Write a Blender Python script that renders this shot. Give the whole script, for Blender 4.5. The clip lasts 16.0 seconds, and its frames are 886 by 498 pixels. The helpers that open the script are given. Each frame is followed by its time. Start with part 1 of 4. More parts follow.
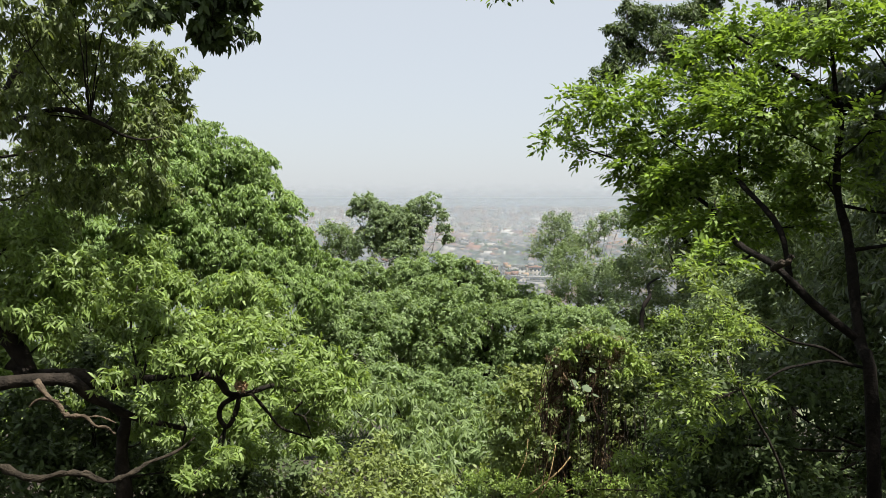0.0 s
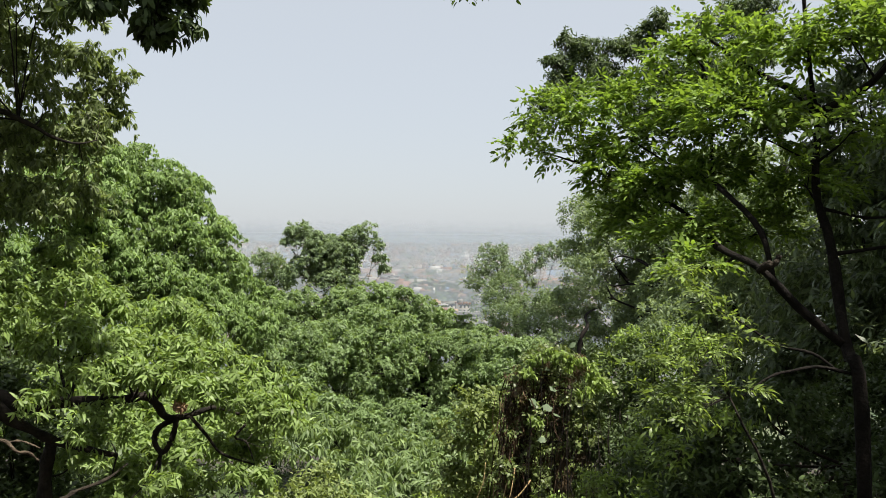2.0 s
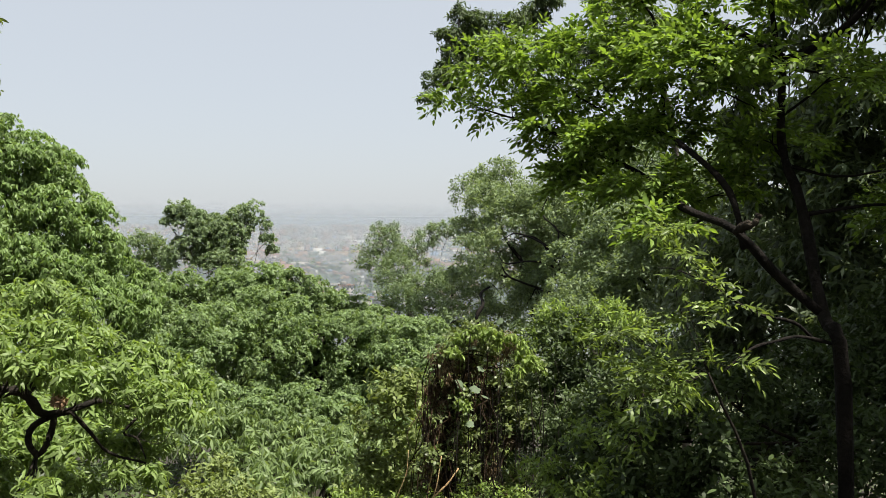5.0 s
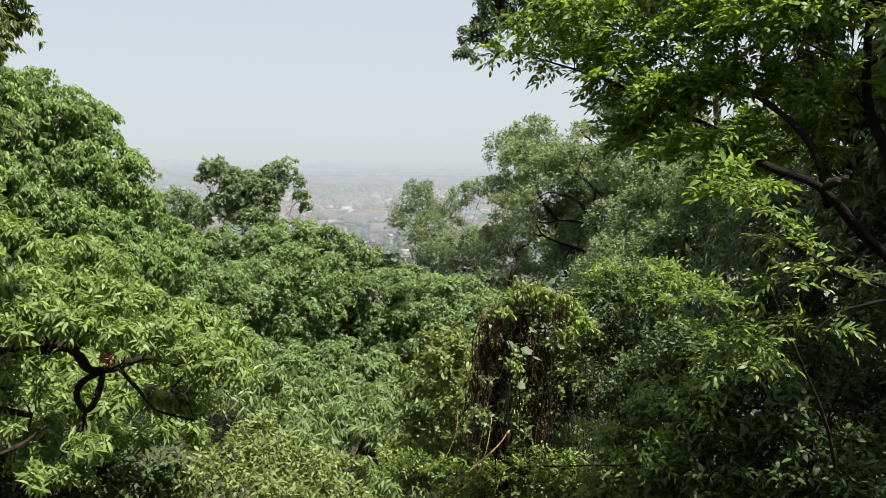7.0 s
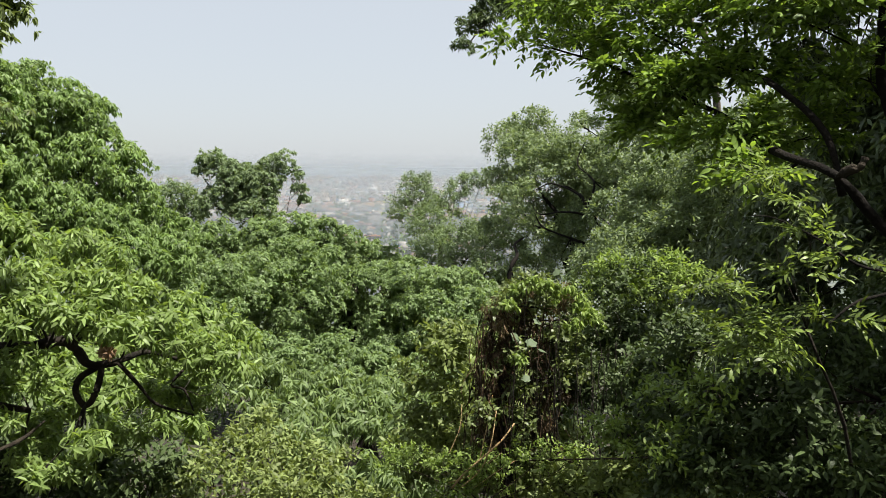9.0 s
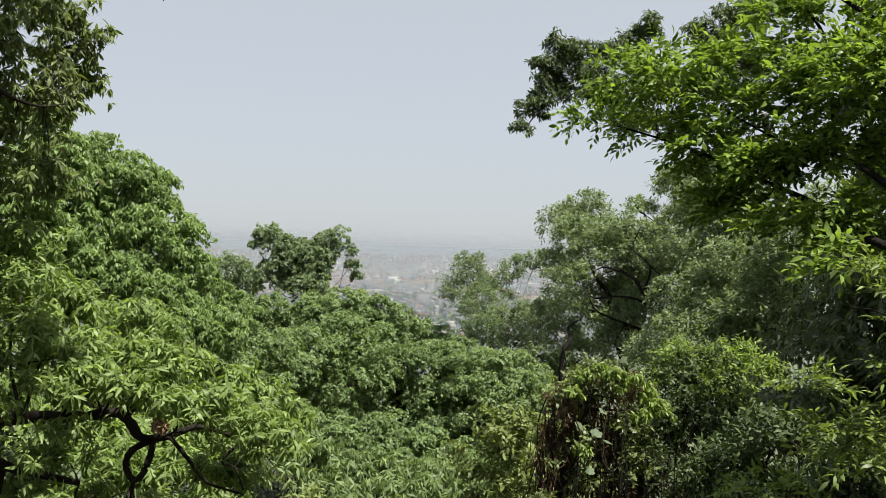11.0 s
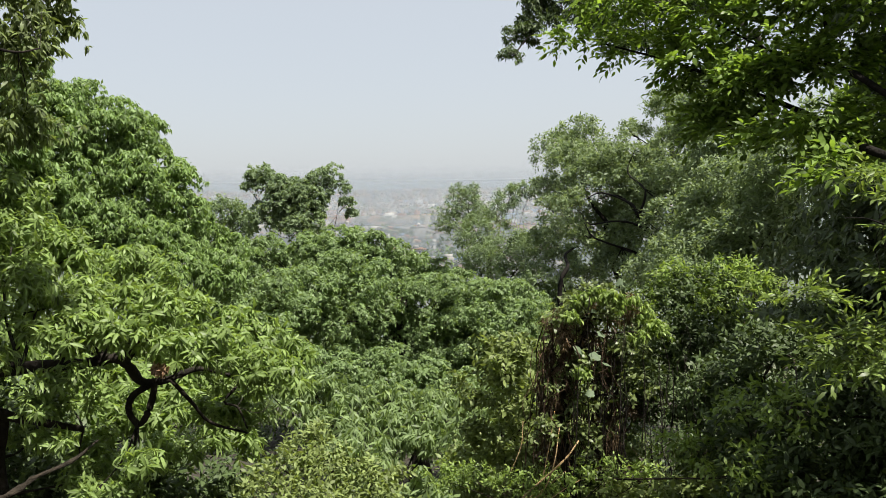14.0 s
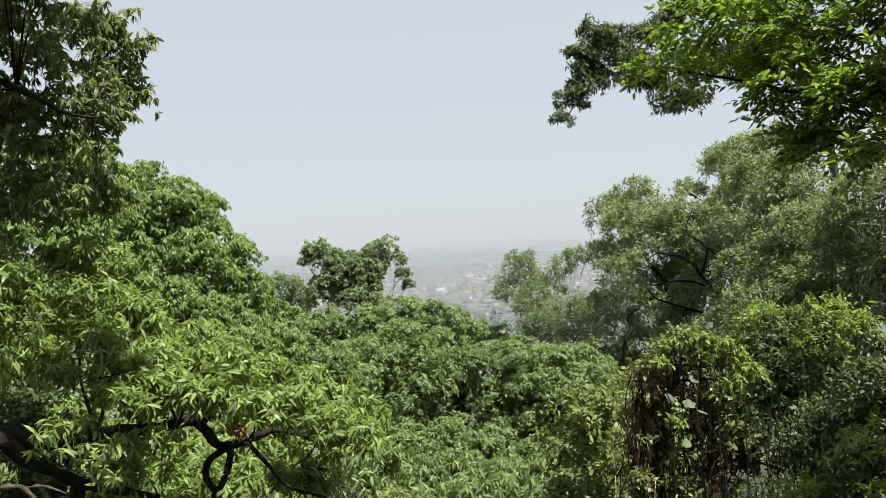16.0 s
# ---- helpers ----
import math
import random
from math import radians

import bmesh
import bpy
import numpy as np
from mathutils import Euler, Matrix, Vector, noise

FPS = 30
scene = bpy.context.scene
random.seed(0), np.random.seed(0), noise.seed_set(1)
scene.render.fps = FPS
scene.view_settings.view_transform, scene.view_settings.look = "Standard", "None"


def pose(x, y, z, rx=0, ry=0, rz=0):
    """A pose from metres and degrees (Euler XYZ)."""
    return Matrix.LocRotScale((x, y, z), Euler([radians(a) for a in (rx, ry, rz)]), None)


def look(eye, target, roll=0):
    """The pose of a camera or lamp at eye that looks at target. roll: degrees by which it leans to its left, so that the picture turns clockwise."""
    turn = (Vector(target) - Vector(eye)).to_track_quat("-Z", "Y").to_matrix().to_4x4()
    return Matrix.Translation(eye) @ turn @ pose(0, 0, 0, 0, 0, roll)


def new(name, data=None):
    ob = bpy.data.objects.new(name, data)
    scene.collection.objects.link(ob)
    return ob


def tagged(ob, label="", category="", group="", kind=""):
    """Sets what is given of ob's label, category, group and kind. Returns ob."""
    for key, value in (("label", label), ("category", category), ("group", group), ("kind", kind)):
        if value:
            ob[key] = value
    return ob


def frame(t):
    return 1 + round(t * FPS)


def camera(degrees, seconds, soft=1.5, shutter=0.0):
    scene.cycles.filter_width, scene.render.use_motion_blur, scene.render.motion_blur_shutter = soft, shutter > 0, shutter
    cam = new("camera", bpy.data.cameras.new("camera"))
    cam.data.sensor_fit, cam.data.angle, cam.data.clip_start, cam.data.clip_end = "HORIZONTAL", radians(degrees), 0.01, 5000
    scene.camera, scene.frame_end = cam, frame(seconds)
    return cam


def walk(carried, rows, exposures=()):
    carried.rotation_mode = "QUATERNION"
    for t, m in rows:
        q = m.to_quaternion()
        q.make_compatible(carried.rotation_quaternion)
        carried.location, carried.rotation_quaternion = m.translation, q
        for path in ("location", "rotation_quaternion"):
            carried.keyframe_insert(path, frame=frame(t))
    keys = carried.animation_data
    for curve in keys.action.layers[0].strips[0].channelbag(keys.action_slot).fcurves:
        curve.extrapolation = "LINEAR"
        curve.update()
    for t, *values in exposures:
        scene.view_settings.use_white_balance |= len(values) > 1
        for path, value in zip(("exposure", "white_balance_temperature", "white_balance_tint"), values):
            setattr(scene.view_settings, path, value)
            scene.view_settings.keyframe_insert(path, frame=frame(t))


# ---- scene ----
cam = camera(52.9, 16.0, soft=0.75)

# seconds, place, then yaw, pitch and roll in degrees
PATH = [
    (0.0, 0.000, 0.000, 0.000, 5.97, -2.75, -0.01),
    (0.5, -0.075, 0.058, -0.073, 5.11, -3.31, -0.67),
    (1.0, -0.143, 0.135, -0.114, 2.88, -4.62, -0.36),
    (1.5, -0.192, 0.195, -0.156, 2.56, -1.34, 0.69),
    (2.0, -0.237, 0.310, -0.204, 1.45, -0.39, 0.52),
    (2.5, -0.304, 0.440, -0.228, -2.54, -0.51, 0.12),
    (3.0, -0.338, 0.546, -0.240, -3.90, 0.31, 0.29),
    (3.5, -0.375, 0.662, -0.251, -4.99, 0.20, 0.82),
    (3.7, -0.387, 0.712, -0.263, -5.87, -0.43, 0.32),
    (5.8, -0.595, 1.053, -0.304, -6.32, -1.61, -0.08),
    (6.0, -0.616, 1.075, -0.301, -6.55, -1.48, -0.34),
    (6.5, -0.650, 1.115, -0.321, -5.50, -2.93, -0.36),
    (7.0, -0.655, 1.146, -0.319, -4.29, -4.19, 0.46),
    (7.5, -0.651, 1.162, -0.318, -3.97, -4.30, 0.58),
    (8.0, -0.655, 1.157, -0.323, -4.01, -4.81, 0.06),
    (8.2, -0.660, 1.161, -0.322, -4.04, -5.05, -0.23),
    (10.3, -0.758, 1.376, -0.356, -4.88, -1.58, 1.46),
    (10.5, -0.770, 1.382, -0.357, -3.58, -0.77, 1.60),
    (11.0, -0.782, 1.403, -0.338, -1.22, 0.38, 1.88),
    (11.5, -0.769, 1.423, -0.343, -2.15, -0.56, 0.99),
    (12.0, -0.758, 1.432, -0.347, -2.88, -1.12, 0.45),
    (12.5, -0.756, 1.424, -0.345, -2.25, -1.66, 0.02),
    (13.0, -0.754, 1.430, -0.349, -2.11, -2.53, -0.48),
    (13.5, -0.756, 1.435, -0.354, -2.18, -3.13, -0.56),
    (14.0, -0.755, 1.455, -0.359, -1.50, -3.88, -0.77),
    (14.5, -0.765, 1.487, -0.380, -1.19, -4.54, -1.11),
    (15.0, -0.806, 1.523, -0.430, -2.94, -3.04, -1.34),
    (15.5, -0.884, 1.566, -0.476, -1.04, -1.15, -2.67),
    (16.0, -0.938, 1.634, -0.533, 1.61, 1.02, -3.14),
]
walk(cam, [(t, pose(x, y, z, 90 + pitch, 0, yaw) @ pose(0, 0, 0, 0, 0, roll)) for t, x, y, z, yaw, pitch, roll in PATH],
     exposures=[(0, 1.36), (1.0, 1.34), (1.5, 1.44), (2.0, 1.28), (2.5, 1.28), (3.0, 1.29), (3.5, 1.27), (7, 1.31), (10.4, 1.33), (11.2, 1.12), (12.5, 1.2), (14.5, 1.27), (16, 1.3)])

# ---- world, sun ----
SUN_EL, SUN_AZ = radians(67), radians(126)      # azimuth clockwise from +y
world = bpy.data.worlds.new("hazy_sky")
scene.world = world
world.use_nodes = True
wn, wl = world.node_tree.nodes, world.node_tree.links
sky = wn.new("ShaderNodeTexSky")
sky.sky_type = "NISHITA"
sky.sun_disc = False
sky.sun_elevation, sky.sun_rotation = SUN_EL, SUN_AZ
sky.altitude, sky.air_density, sky.dust_density, sky.ozone_density = 1300, 1.0, 6.0, 1.0
wn["Background"].inputs["Strength"].default_value = 0.064
haze_mix = wn.new("ShaderNodeMix")              # dust in the air evens the sky out to a pale grey
haze_mix.data_type = "RGBA"
haze_mix.inputs["Factor"].default_value = 0.75
haze_mix.inputs["B"].default_value = (4.70, 4.92, 5.12, 1)
wl.new(sky.outputs["Color"], haze_mix.inputs["A"])
wl.new(haze_mix.outputs["Result"], wn["Background"].inputs["Color"])

sun = new("sun", bpy.data.lights.new("sun", "SUN"))
sun.data.energy, sun.data.angle, sun.data.color = 5.0, radians(0.8), (1.0, 0.95, 0.86)
sun.matrix_world = look((0, 0, 60), (-math.sin(SUN_AZ) * math.cos(SUN_EL), -math.cos(SUN_AZ) * math.cos(SUN_EL), 60 - math.sin(SUN_EL)))


# ---- materials ----
def mat(name, rough=0.6):
    m = bpy.data.materials.new(name)
    m.use_nodes = True
    n = m.node_tree.nodes
    n["Principled BSDF"].inputs["Roughness"].default_value = rough
    return m, n, m.node_tree.links


def ramp(n, stops):
    r = n.new("ShaderNodeValToRGB")
    while len(r.color_ramp.elements) < len(stops):
        r.color_ramp.elements.new(0.5)
    for e, (p, c) in zip(r.color_ramp.elements, stops):
        e.position, e.color = p, (*c, 1)
    return r


def tex(n, l, scale, detail=4, kind="ShaderNodeTexNoise", coords="Object"):
    tc = n.new("ShaderNodeTexCoord")
    t = n.new(kind)
    t.inputs["Scale"].default_value = scale
    if kind == "ShaderNodeTexNoise":
        t.inputs["Detail"].default_value = detail
    l.new(tc.outputs[coords], t.inputs["Vector"])
    return t


LEAF_TONE = 0.81


def leaf_material(name, dark, mid, light, gloss=0.42, glow=0.45, old=(0.22, 0.16, 0.05)):
    """Leaves: colour varies leaf by leaf and in patches through the crown; light passes through the blade."""
    m, n, l = mat(name, gloss)
    bsdf = n["Principled BSDF"]
    bsdf.inputs["Specular IOR Level"].default_value = 0.26
    dark, mid, light = ([c * LEAF_TONE * k for c, k in zip(col, (1.06, 1.02, 1.15))] for col in (dark, mid, light))
    geo = n.new("ShaderNodeNewGeometry")
    r = ramp(n, [(0.0, dark), (0.45, mid), (0.93, light), (0.985, light), (1.0, old)])
    r.color_ramp.elements[3].position = 0.985
    patch = tex(n, l, 0.9, 3)
    mix = n.new("ShaderNodeMath")
    mix.operation = "MULTIPLY_ADD"
    mix.inputs[1].default_value = 0.75
    add = n.new("ShaderNodeMath")
    add.operation = "MULTIPLY_ADD"
    add.inputs[1].default_value = 0.5
    add.inputs[2].default_value = -0.12
    l.new(patch.outputs["Fac"], add.inputs[0])
    l.new(geo.outputs["Random Per Island"], mix.inputs[0])
    l.new(add.outputs[0], mix.inputs[2])
    l.new(mix.outputs[0], r.inputs["Fac"])
    fine = tex(n, l, 60, 2)
    tone = n.new("ShaderNodeMix")
    tone.data_type, tone.blend_type = "RGBA", "MULTIPLY"
    tone.inputs["Factor"].default_value = 0.35
    l.new(r.outputs["Color"], tone.inputs["A"])
    l.new(fine.outputs["Fac"], tone.inputs["B"])
    l.new(tone.outputs["Result"], bsdf.inputs["Base Color"])
    tr = n.new("ShaderNodeBsdfTranslucent")
    warm = n.new("ShaderNodeMix")
    warm.data_type, warm.blend_type = "RGBA", "MULTIPLY"
    warm.inputs["Factor"].default_value = 1.0
    warm.inputs["B"].default_value = (1.5, 1.5, 0.7, 1)
    l.new(tone.outputs["Result"], warm.inputs["A"])
    l.new(warm.outputs["Result"], tr.inputs["Color"])
    ms = n.new("ShaderNodeMixShader")
    ms.inputs["Fac"].default_value = glow
    l.new(bsdf.outputs[0], ms.inputs[1])
    l.new(tr.outputs[0], ms.inputs[2])
    l.new(ms.outputs[0], n["Material Output"].inputs["Surface"])
    return m


def bark_material(name, dark, light, scale=9):
    m, n, l = mat(name, 0.9)
    n["Principled BSDF"].inputs["Specular IOR Level"].default_value = 0.15
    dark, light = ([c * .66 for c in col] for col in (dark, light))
    a = tex(n, l, scale, 8)
    b = tex(n, l, scale * 5, 4)
    r = ramp(n, [(0.3, dark), (0.7, light)])
    l.new(a.outputs["Fac"], r.inputs["Fac"])
    l.new(r.outputs["Color"], n["Principled BSDF"].inputs["Base Color"])
    bump = n.new("ShaderNodeBump")
    bump.inputs["Strength"].default_value, bump.inputs["Distance"].default_value = 0.8, 0.02
    l.new(b.outputs["Fac"], bump.inputs["Height"])
    l.new(bump.outputs["Normal"], n["Principled BSDF"].inputs["Normal"])
    return m


LEAF_NEAR = leaf_material("ash_leaf", (0.056, 0.090, 0.016), (0.160, 0.255, 0.045), (0.300, 0.465, 0.080), 0.46, 0.46)
LEAF_SPRAY = leaf_material("young_leaf", (0.052, 0.076, 0.022), (0.160, 0.230, 0.060), (0.36, 0.51, 0.12), 0.42, 0.44)
LEAF_DROOP = leaf_material("drooping_leaf", (0.080, 0.113, 0.034), (0.212, 0.312, 0.086), (0.325, 0.468, 0.126), 0.46, 0.42)
LEAF_DOME = leaf_material("dome_leaf", (0.080, 0.123, 0.039), (0.202, 0.308, 0.094), (0.288, 0.440, 0.132), 0.5, 0.42)
LEAF_MOUND = leaf_material("canopy_leaf", (0.08, 0.118, 0.045), (0.186, 0.276, 0.1), (0.268, 0.396, 0.145), 0.5, 0.42)
# grey_green_leaf is paler and bluer: distance haze put into the colour
LEAF_GREY = leaf_material("grey_green_leaf", (0.080, 0.113, 0.054), (0.182, 0.258, 0.118), (0.262, 0.370, 0.170), 0.56, 0.42)
LEAF_PALE = leaf_material("pale_leaf", (0.093, 0.140, 0.067), (0.165, 0.235, 0.122), (0.247, 0.320, 0.171), 0.6, 0.42)
LEAF_DEAD = leaf_material("dead_leaf", (0.03, 0.023, 0.014), (0.09, 0.068, 0.036), (0.22, 0.155, 0.085), 0.7, 0.2)
LEAF_FROND = leaf_material("dry_frond", (0.05, 0.04, 0.02), (0.15, 0.11, 0.055), (0.3, 0.21, 0.11), 0.7, 0.25)
LEAF_TAN = leaf_material("tan_leaf", (0.1, 0.06, 0.03), (0.28, 0.18, 0.09), (0.45, 0.3, 0.16), 0.7, 0.25)
# mid_leaf too has haze on the spreading tree put into its colour
LEAF_TREE = leaf_material("mid_leaf", (0.077, 0.110, 0.055), (0.184, 0.258, 0.122), (0.284, 0.378, 0.178), 0.5, 0.42)
LEAF_WILLOW = leaf_material("willow_leaf", (0.082, 0.122, 0.047), (0.192, 0.280, 0.102), (0.298, 0.415, 0.152), 0.5, 0.42)
LEAF_BLUE = leaf_material("blue_green_leaf", (0.056, 0.078, 0.036), (0.115, 0.160, 0.078), (0.240, 0.320, 0.160), 0.42, 0.42)
LEAF_LIME = leaf_material("lime_leaf", (0.08, 0.12, 0.026), (0.22, 0.33, 0.07), (0.35, 0.49, 0.115), 0.45, 0.4, (0.36, 0.42, 0.11))
LEAF_OLIVE = leaf_material("olive_leaf", (0.062, 0.086, 0.032), (0.155, 0.205, 0.07), (0.26, 0.35, 0.115), 0.5, 0.4, (0.26, 0.13, 0.05))
# dark_leaf also carries shade put into shrubs, undergrowth and the bough
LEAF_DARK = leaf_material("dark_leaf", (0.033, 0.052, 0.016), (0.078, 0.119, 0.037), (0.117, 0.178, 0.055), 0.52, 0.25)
LEAF_SHRUB = leaf_material("shrub_leaf", (0.073, 0.097, 0.028), (0.198, 0.260, 0.076), (0.303, 0.397, 0.116), 0.54, 0.35, (0.3, 0.17, 0.06))
LEAF_IVY = leaf_material("ivy_leaf", (0.050, 0.068, 0.022), (0.142, 0.190, 0.060), (0.235, 0.310, 0.098), 0.42, 0.3, (0.2, 0.11, 0.04))
BARK_DARK = bark_material("dark_bark", (0.012, 0.01, 0.008), (0.045, 0.036, 0.028))
BARK_BROWN = bark_material("brown_bark", (0.022, 0.017, 0.012), (0.08, 0.058, 0.042))
BARK_GREY = bark_material("grey_bark", (0.09, 0.08, 0.065), (0.25, 0.22, 0.18))
BARK_PALE = bark_material("pale_bark", (0.014, 0.011, 0.008), (0.062, 0.05, 0.036), 14)
# lighter than pale_bark: sun on the twisted bare branches put into the colour
BARK_TAN = bark_material("tan_bark", (0.045, 0.034, 0.024), (0.17, 0.13, 0.09), 14)
VINE_DRY = bark_material("dry_vine", (0.02, 0.014, 0.01), (0.14, 0.088, 0.05), 20)
STRAW = bark_material("straw_stem", (0.42, 0.28, 0.13), (0.8, 0.58, 0.31), 20)
# near-black: shade on the leaning tree's trunk and limbs put into this bark
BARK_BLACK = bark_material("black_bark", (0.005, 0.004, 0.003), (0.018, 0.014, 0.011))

m, n, l = mat("forest_soil", 0.95)
a, b = tex(n, l, 0.7, 6), tex(n, l, 12, 6)
r = ramp(n, [(0.3, (0.011, 0.009, 0.007)), (0.5, (0.028, 0.02, 0.012)), (0.7, (0.018, 0.025, 0.01))])
l.new(a.outputs["Fac"], r.inputs["Fac"])
tc, sep, mr = n.new("ShaderNodeTexCoord"), n.new("ShaderNodeSeparateXYZ"), n.new("ShaderNodeMapRange")
l.new(tc.outputs["Object"], sep.inputs[0]), l.new(sep.outputs["Z"], mr.inputs["Value"])
mr.inputs["From Min"].default_value, mr.inputs["From Max"].default_value = -12, -20
field = tex(n, l, 0.02, 8)
fr = ramp(n, [(0.35, (0.03, 0.05, 0.02)), (0.55, (0.07, 0.085, 0.04)), (0.72, (0.1, 0.095, 0.075))])
l.new(field.outputs["Fac"], fr.inputs["Fac"])
mx = n.new("ShaderNodeMix")
mx.data_type = "RGBA"
l.new(mr.outputs["Result"], mx.inputs["Factor"]), l.new(r.outputs["Color"], mx.inputs["A"]), l.new(fr.outputs["Color"], mx.inputs["B"])
l.new(mx.outputs["Result"], n["Principled BSDF"].inputs["Base Color"])
bump = n.new("ShaderNodeBump")
bump.inputs["Distance"].default_value = 0.08
l.new(b.outputs["Fac"], bump.inputs["Height"])
l.new(bump.outputs["Normal"], n["Principled BSDF"].inputs["Normal"])
SOIL = m


# ---- makers ----
def part(name, mesh, material, parent, label=""):
    ob = new(name, mesh)
    mesh.materials.append(material)
    ob.parent = parent
    if label:
        ob["label"] = label
    return ob


def thing(name, base, label, category, group="", kind=""):
    ob = new(name)
    ob.location = base
    ob.empty_display_size = 0.2
    return tagged(ob, label, category, group, kind)


def mesh_of(name, verts, quads=None, tris=None):
    """A mesh from numpy arrays."""
    me = bpy.data.meshes.new(name)
    faces = []
    loops, starts, totals = [], [], []
    at = 0
    for f in (quads, tris):
        if f is None or not len(f):
            continue
        k = f.shape[1]
        loops.append(f.ravel())
        starts.append(at + np.arange(len(f)) * k)
        totals.append(np.full(len(f), k))
        at += f.size
    loops, starts = np.concatenate(loops), np.concatenate(starts)
    me.vertices.add(len(verts))
    me.vertices.foreach_set("co", np.ascontiguousarray(verts, np.float32).ravel())
    me.loops.add(len(loops))
    me.loops.foreach_set("vertex_index", loops.astype(np.int32))
    me.polygons.add(len(starts))
    me.polygons.foreach_set("loop_start", starts.astype(np.int32))
    me.update(calc_edges=True)
    me.validate()
    return me


def unit(v):
    return v / np.maximum(np.linalg.norm(v, axis=-1, keepdims=True), 1e-9)


def ground_z(x, y):
    """The hillside falls away ahead of the path, steeper further down, to the flat valley."""
    s = -1.62 - 0.33 * np.clip(y - 0.2, -6.0, 3.0) - 0.2 * np.maximum(y - 3.2, 0) + 0.05 * np.sin(x * 0.9 + y * 0.4) + 0.12 * np.sin(x * 0.23 - y * 0.17)
    far = np.clip((y - 45) / 200, 0, 1)
    s = s - 40 * far
    away = np.clip((np.hypot(x, y) - 2600) / 2300, 0, 1)
    return np.maximum(s, VALLEY) + 42 * away * away * (3 - 2 * away)


VALLEY = -55.0


def tube(points, radii, sides=8, rough=0.12, seed=0):
    """Verts and quads of a bent, tapering, knobbly round branch along points (smoothed)."""
    rng = np.random.default_rng(seed)
    p = np.array(points, float)
    r = np.interp(np.linspace(0, 1, len(p)), np.linspace(0, 1, len(radii)), radii)
    n = max(2, int(4 * (len(p) - 1)) + 1)
    u = np.linspace(0, len(p) - 1, n)
    ext = np.vstack([2 * p[0] - p[1], p, 2 * p[-1] - p[-2]])
    i = np.minimum(u.astype(int), len(p) - 2)
    f = (u - i)[:, None]
    a, b, c, d = ext[i], ext[i + 1], ext[i + 2], ext[i + 3]
    q = 0.5 * (2 * b + (c - a) * f + (2 * a - 5 * b + 4 * c - d) * f ** 2 + (3 * b - a - 3 * c + d) * f ** 3)
    rr = np.interp(u, np.arange(len(p)), r) * (1 + rng.normal(0, rough, n))
    t = unit(np.gradient(q, axis=0))
    side = unit(np.cross(t, np.array([0.31, 0.17, 0.93])))
    up = np.cross(side, t)
    ang = np.linspace(0, 2 * np.pi, sides, endpoint=False)
    ring = np.cos(ang)[None, :, None] * side[:, None] + np.sin(ang)[None, :, None] * up[:, None]
    wob = 1 + rng.normal(0, rough * 0.7, (n, sides))
    v = (q[:, None] + ring * (rr[:, None] * wob)[..., None]).reshape(-1, 3)
    k = np.arange(n - 1)[:, None] * sides + np.arange(sides)[None]
    k2 = np.arange(n - 1)[:, None] * sides + (np.arange(sides)[None] + 1) % sides
    quads = np.stack([k, k2, k2 + sides, k + sides], -1).reshape(-1, 4)
    v = np.vstack([v, q[:1], q[-1:]])
    e0, e1 = len(v) - 2, len(v) - 1
    j = np.arange(sides)
    last = (n - 1) * sides
    tris = np.vstack([np.stack([(j + 1) % sides, j, np.full(sides, e0)], -1), np.stack([last + j, last + (j + 1) % sides, np.full(sides, e1)], -1)])
    return v, quads, tris


def tubes(name, runs, sides=8, rough=0.12, seed=0):
    """One mesh of several joined runs of (points, radii)."""
    vs, qs, ts, at = [], [], [], 0
    for i, (p, r) in enumerate(runs):
        v, q, t = tube(p, r, sides, rough, seed + i)
        vs.append(v), qs.append(q + at), ts.append(t + at)
        at += len(v)
    me = mesh_of(name, np.vstack(vs), np.vstack(qs), np.vstack(ts))
    me.polygons.foreach_set("use_smooth", np.ones(len(me.polygons), bool))
    return me


# leaf blades, one long along y: plain for trees far off, with a folded midrib near by
BLADE_FAR = (np.array([(0, 0, 0), (-.5, .42, .04), (.5, .42, .04), (0, 1, -.1)]), None, np.array([(0, 2, 1), (1, 2, 3)]))
BLADE_MID = (np.array([(0, 0, 0), (-.42, .32, .05), (.42, .32, .05), (-.36, .66, .0), (.36, .66, .0), (0, 1, -.14)]),
             np.array([(1, 2, 4, 3)]), np.array([(0, 2, 1), (3, 4, 5)]))
BLADE_NEAR = (np.array([(0, 0, 0), (-.42, .3, .07), (0, .32, 0), (.42, .3, .07), (-.38, .62, .03), (0, .66, -.05), (.38, .62, .03), (0, 1, -.16)]),
              np.array([(1, 2, 5, 4), (2, 3, 6, 5)]), np.array([(0, 2, 1), (0, 3, 2), (4, 5, 7), (5, 6, 7)]))
Z = np.array([0.0, 0.0, 1.0])


def place_blades(pos, ways, face, length, width, blade):
    """Leaf blades at pos pointing along ways, their upper side towards face."""
    v, q, t = blade
    x = unit(np.cross(ways, face))
    nrm = np.cross(x, ways)
    L = length[:, None, None]
    w = (v[None] * np.array([1, 1, 1])).repeat(len(pos), 0)
    out = pos[:, None] + L * (w[..., :1] * width * x[:, None] + w[..., 1:2] * ways[:, None] + w[..., 2:] * nrm[:, None])
    off = np.arange(len(pos))[:, None, None] * len(v)
    return out.reshape(-1, 3), None if q is None else (q[None] + off).reshape(-1, 4), (t[None] + off).reshape(-1, 3)


LEAVES = {"droop": 7, "hang": 8, "feather": 9, "spread": 6}


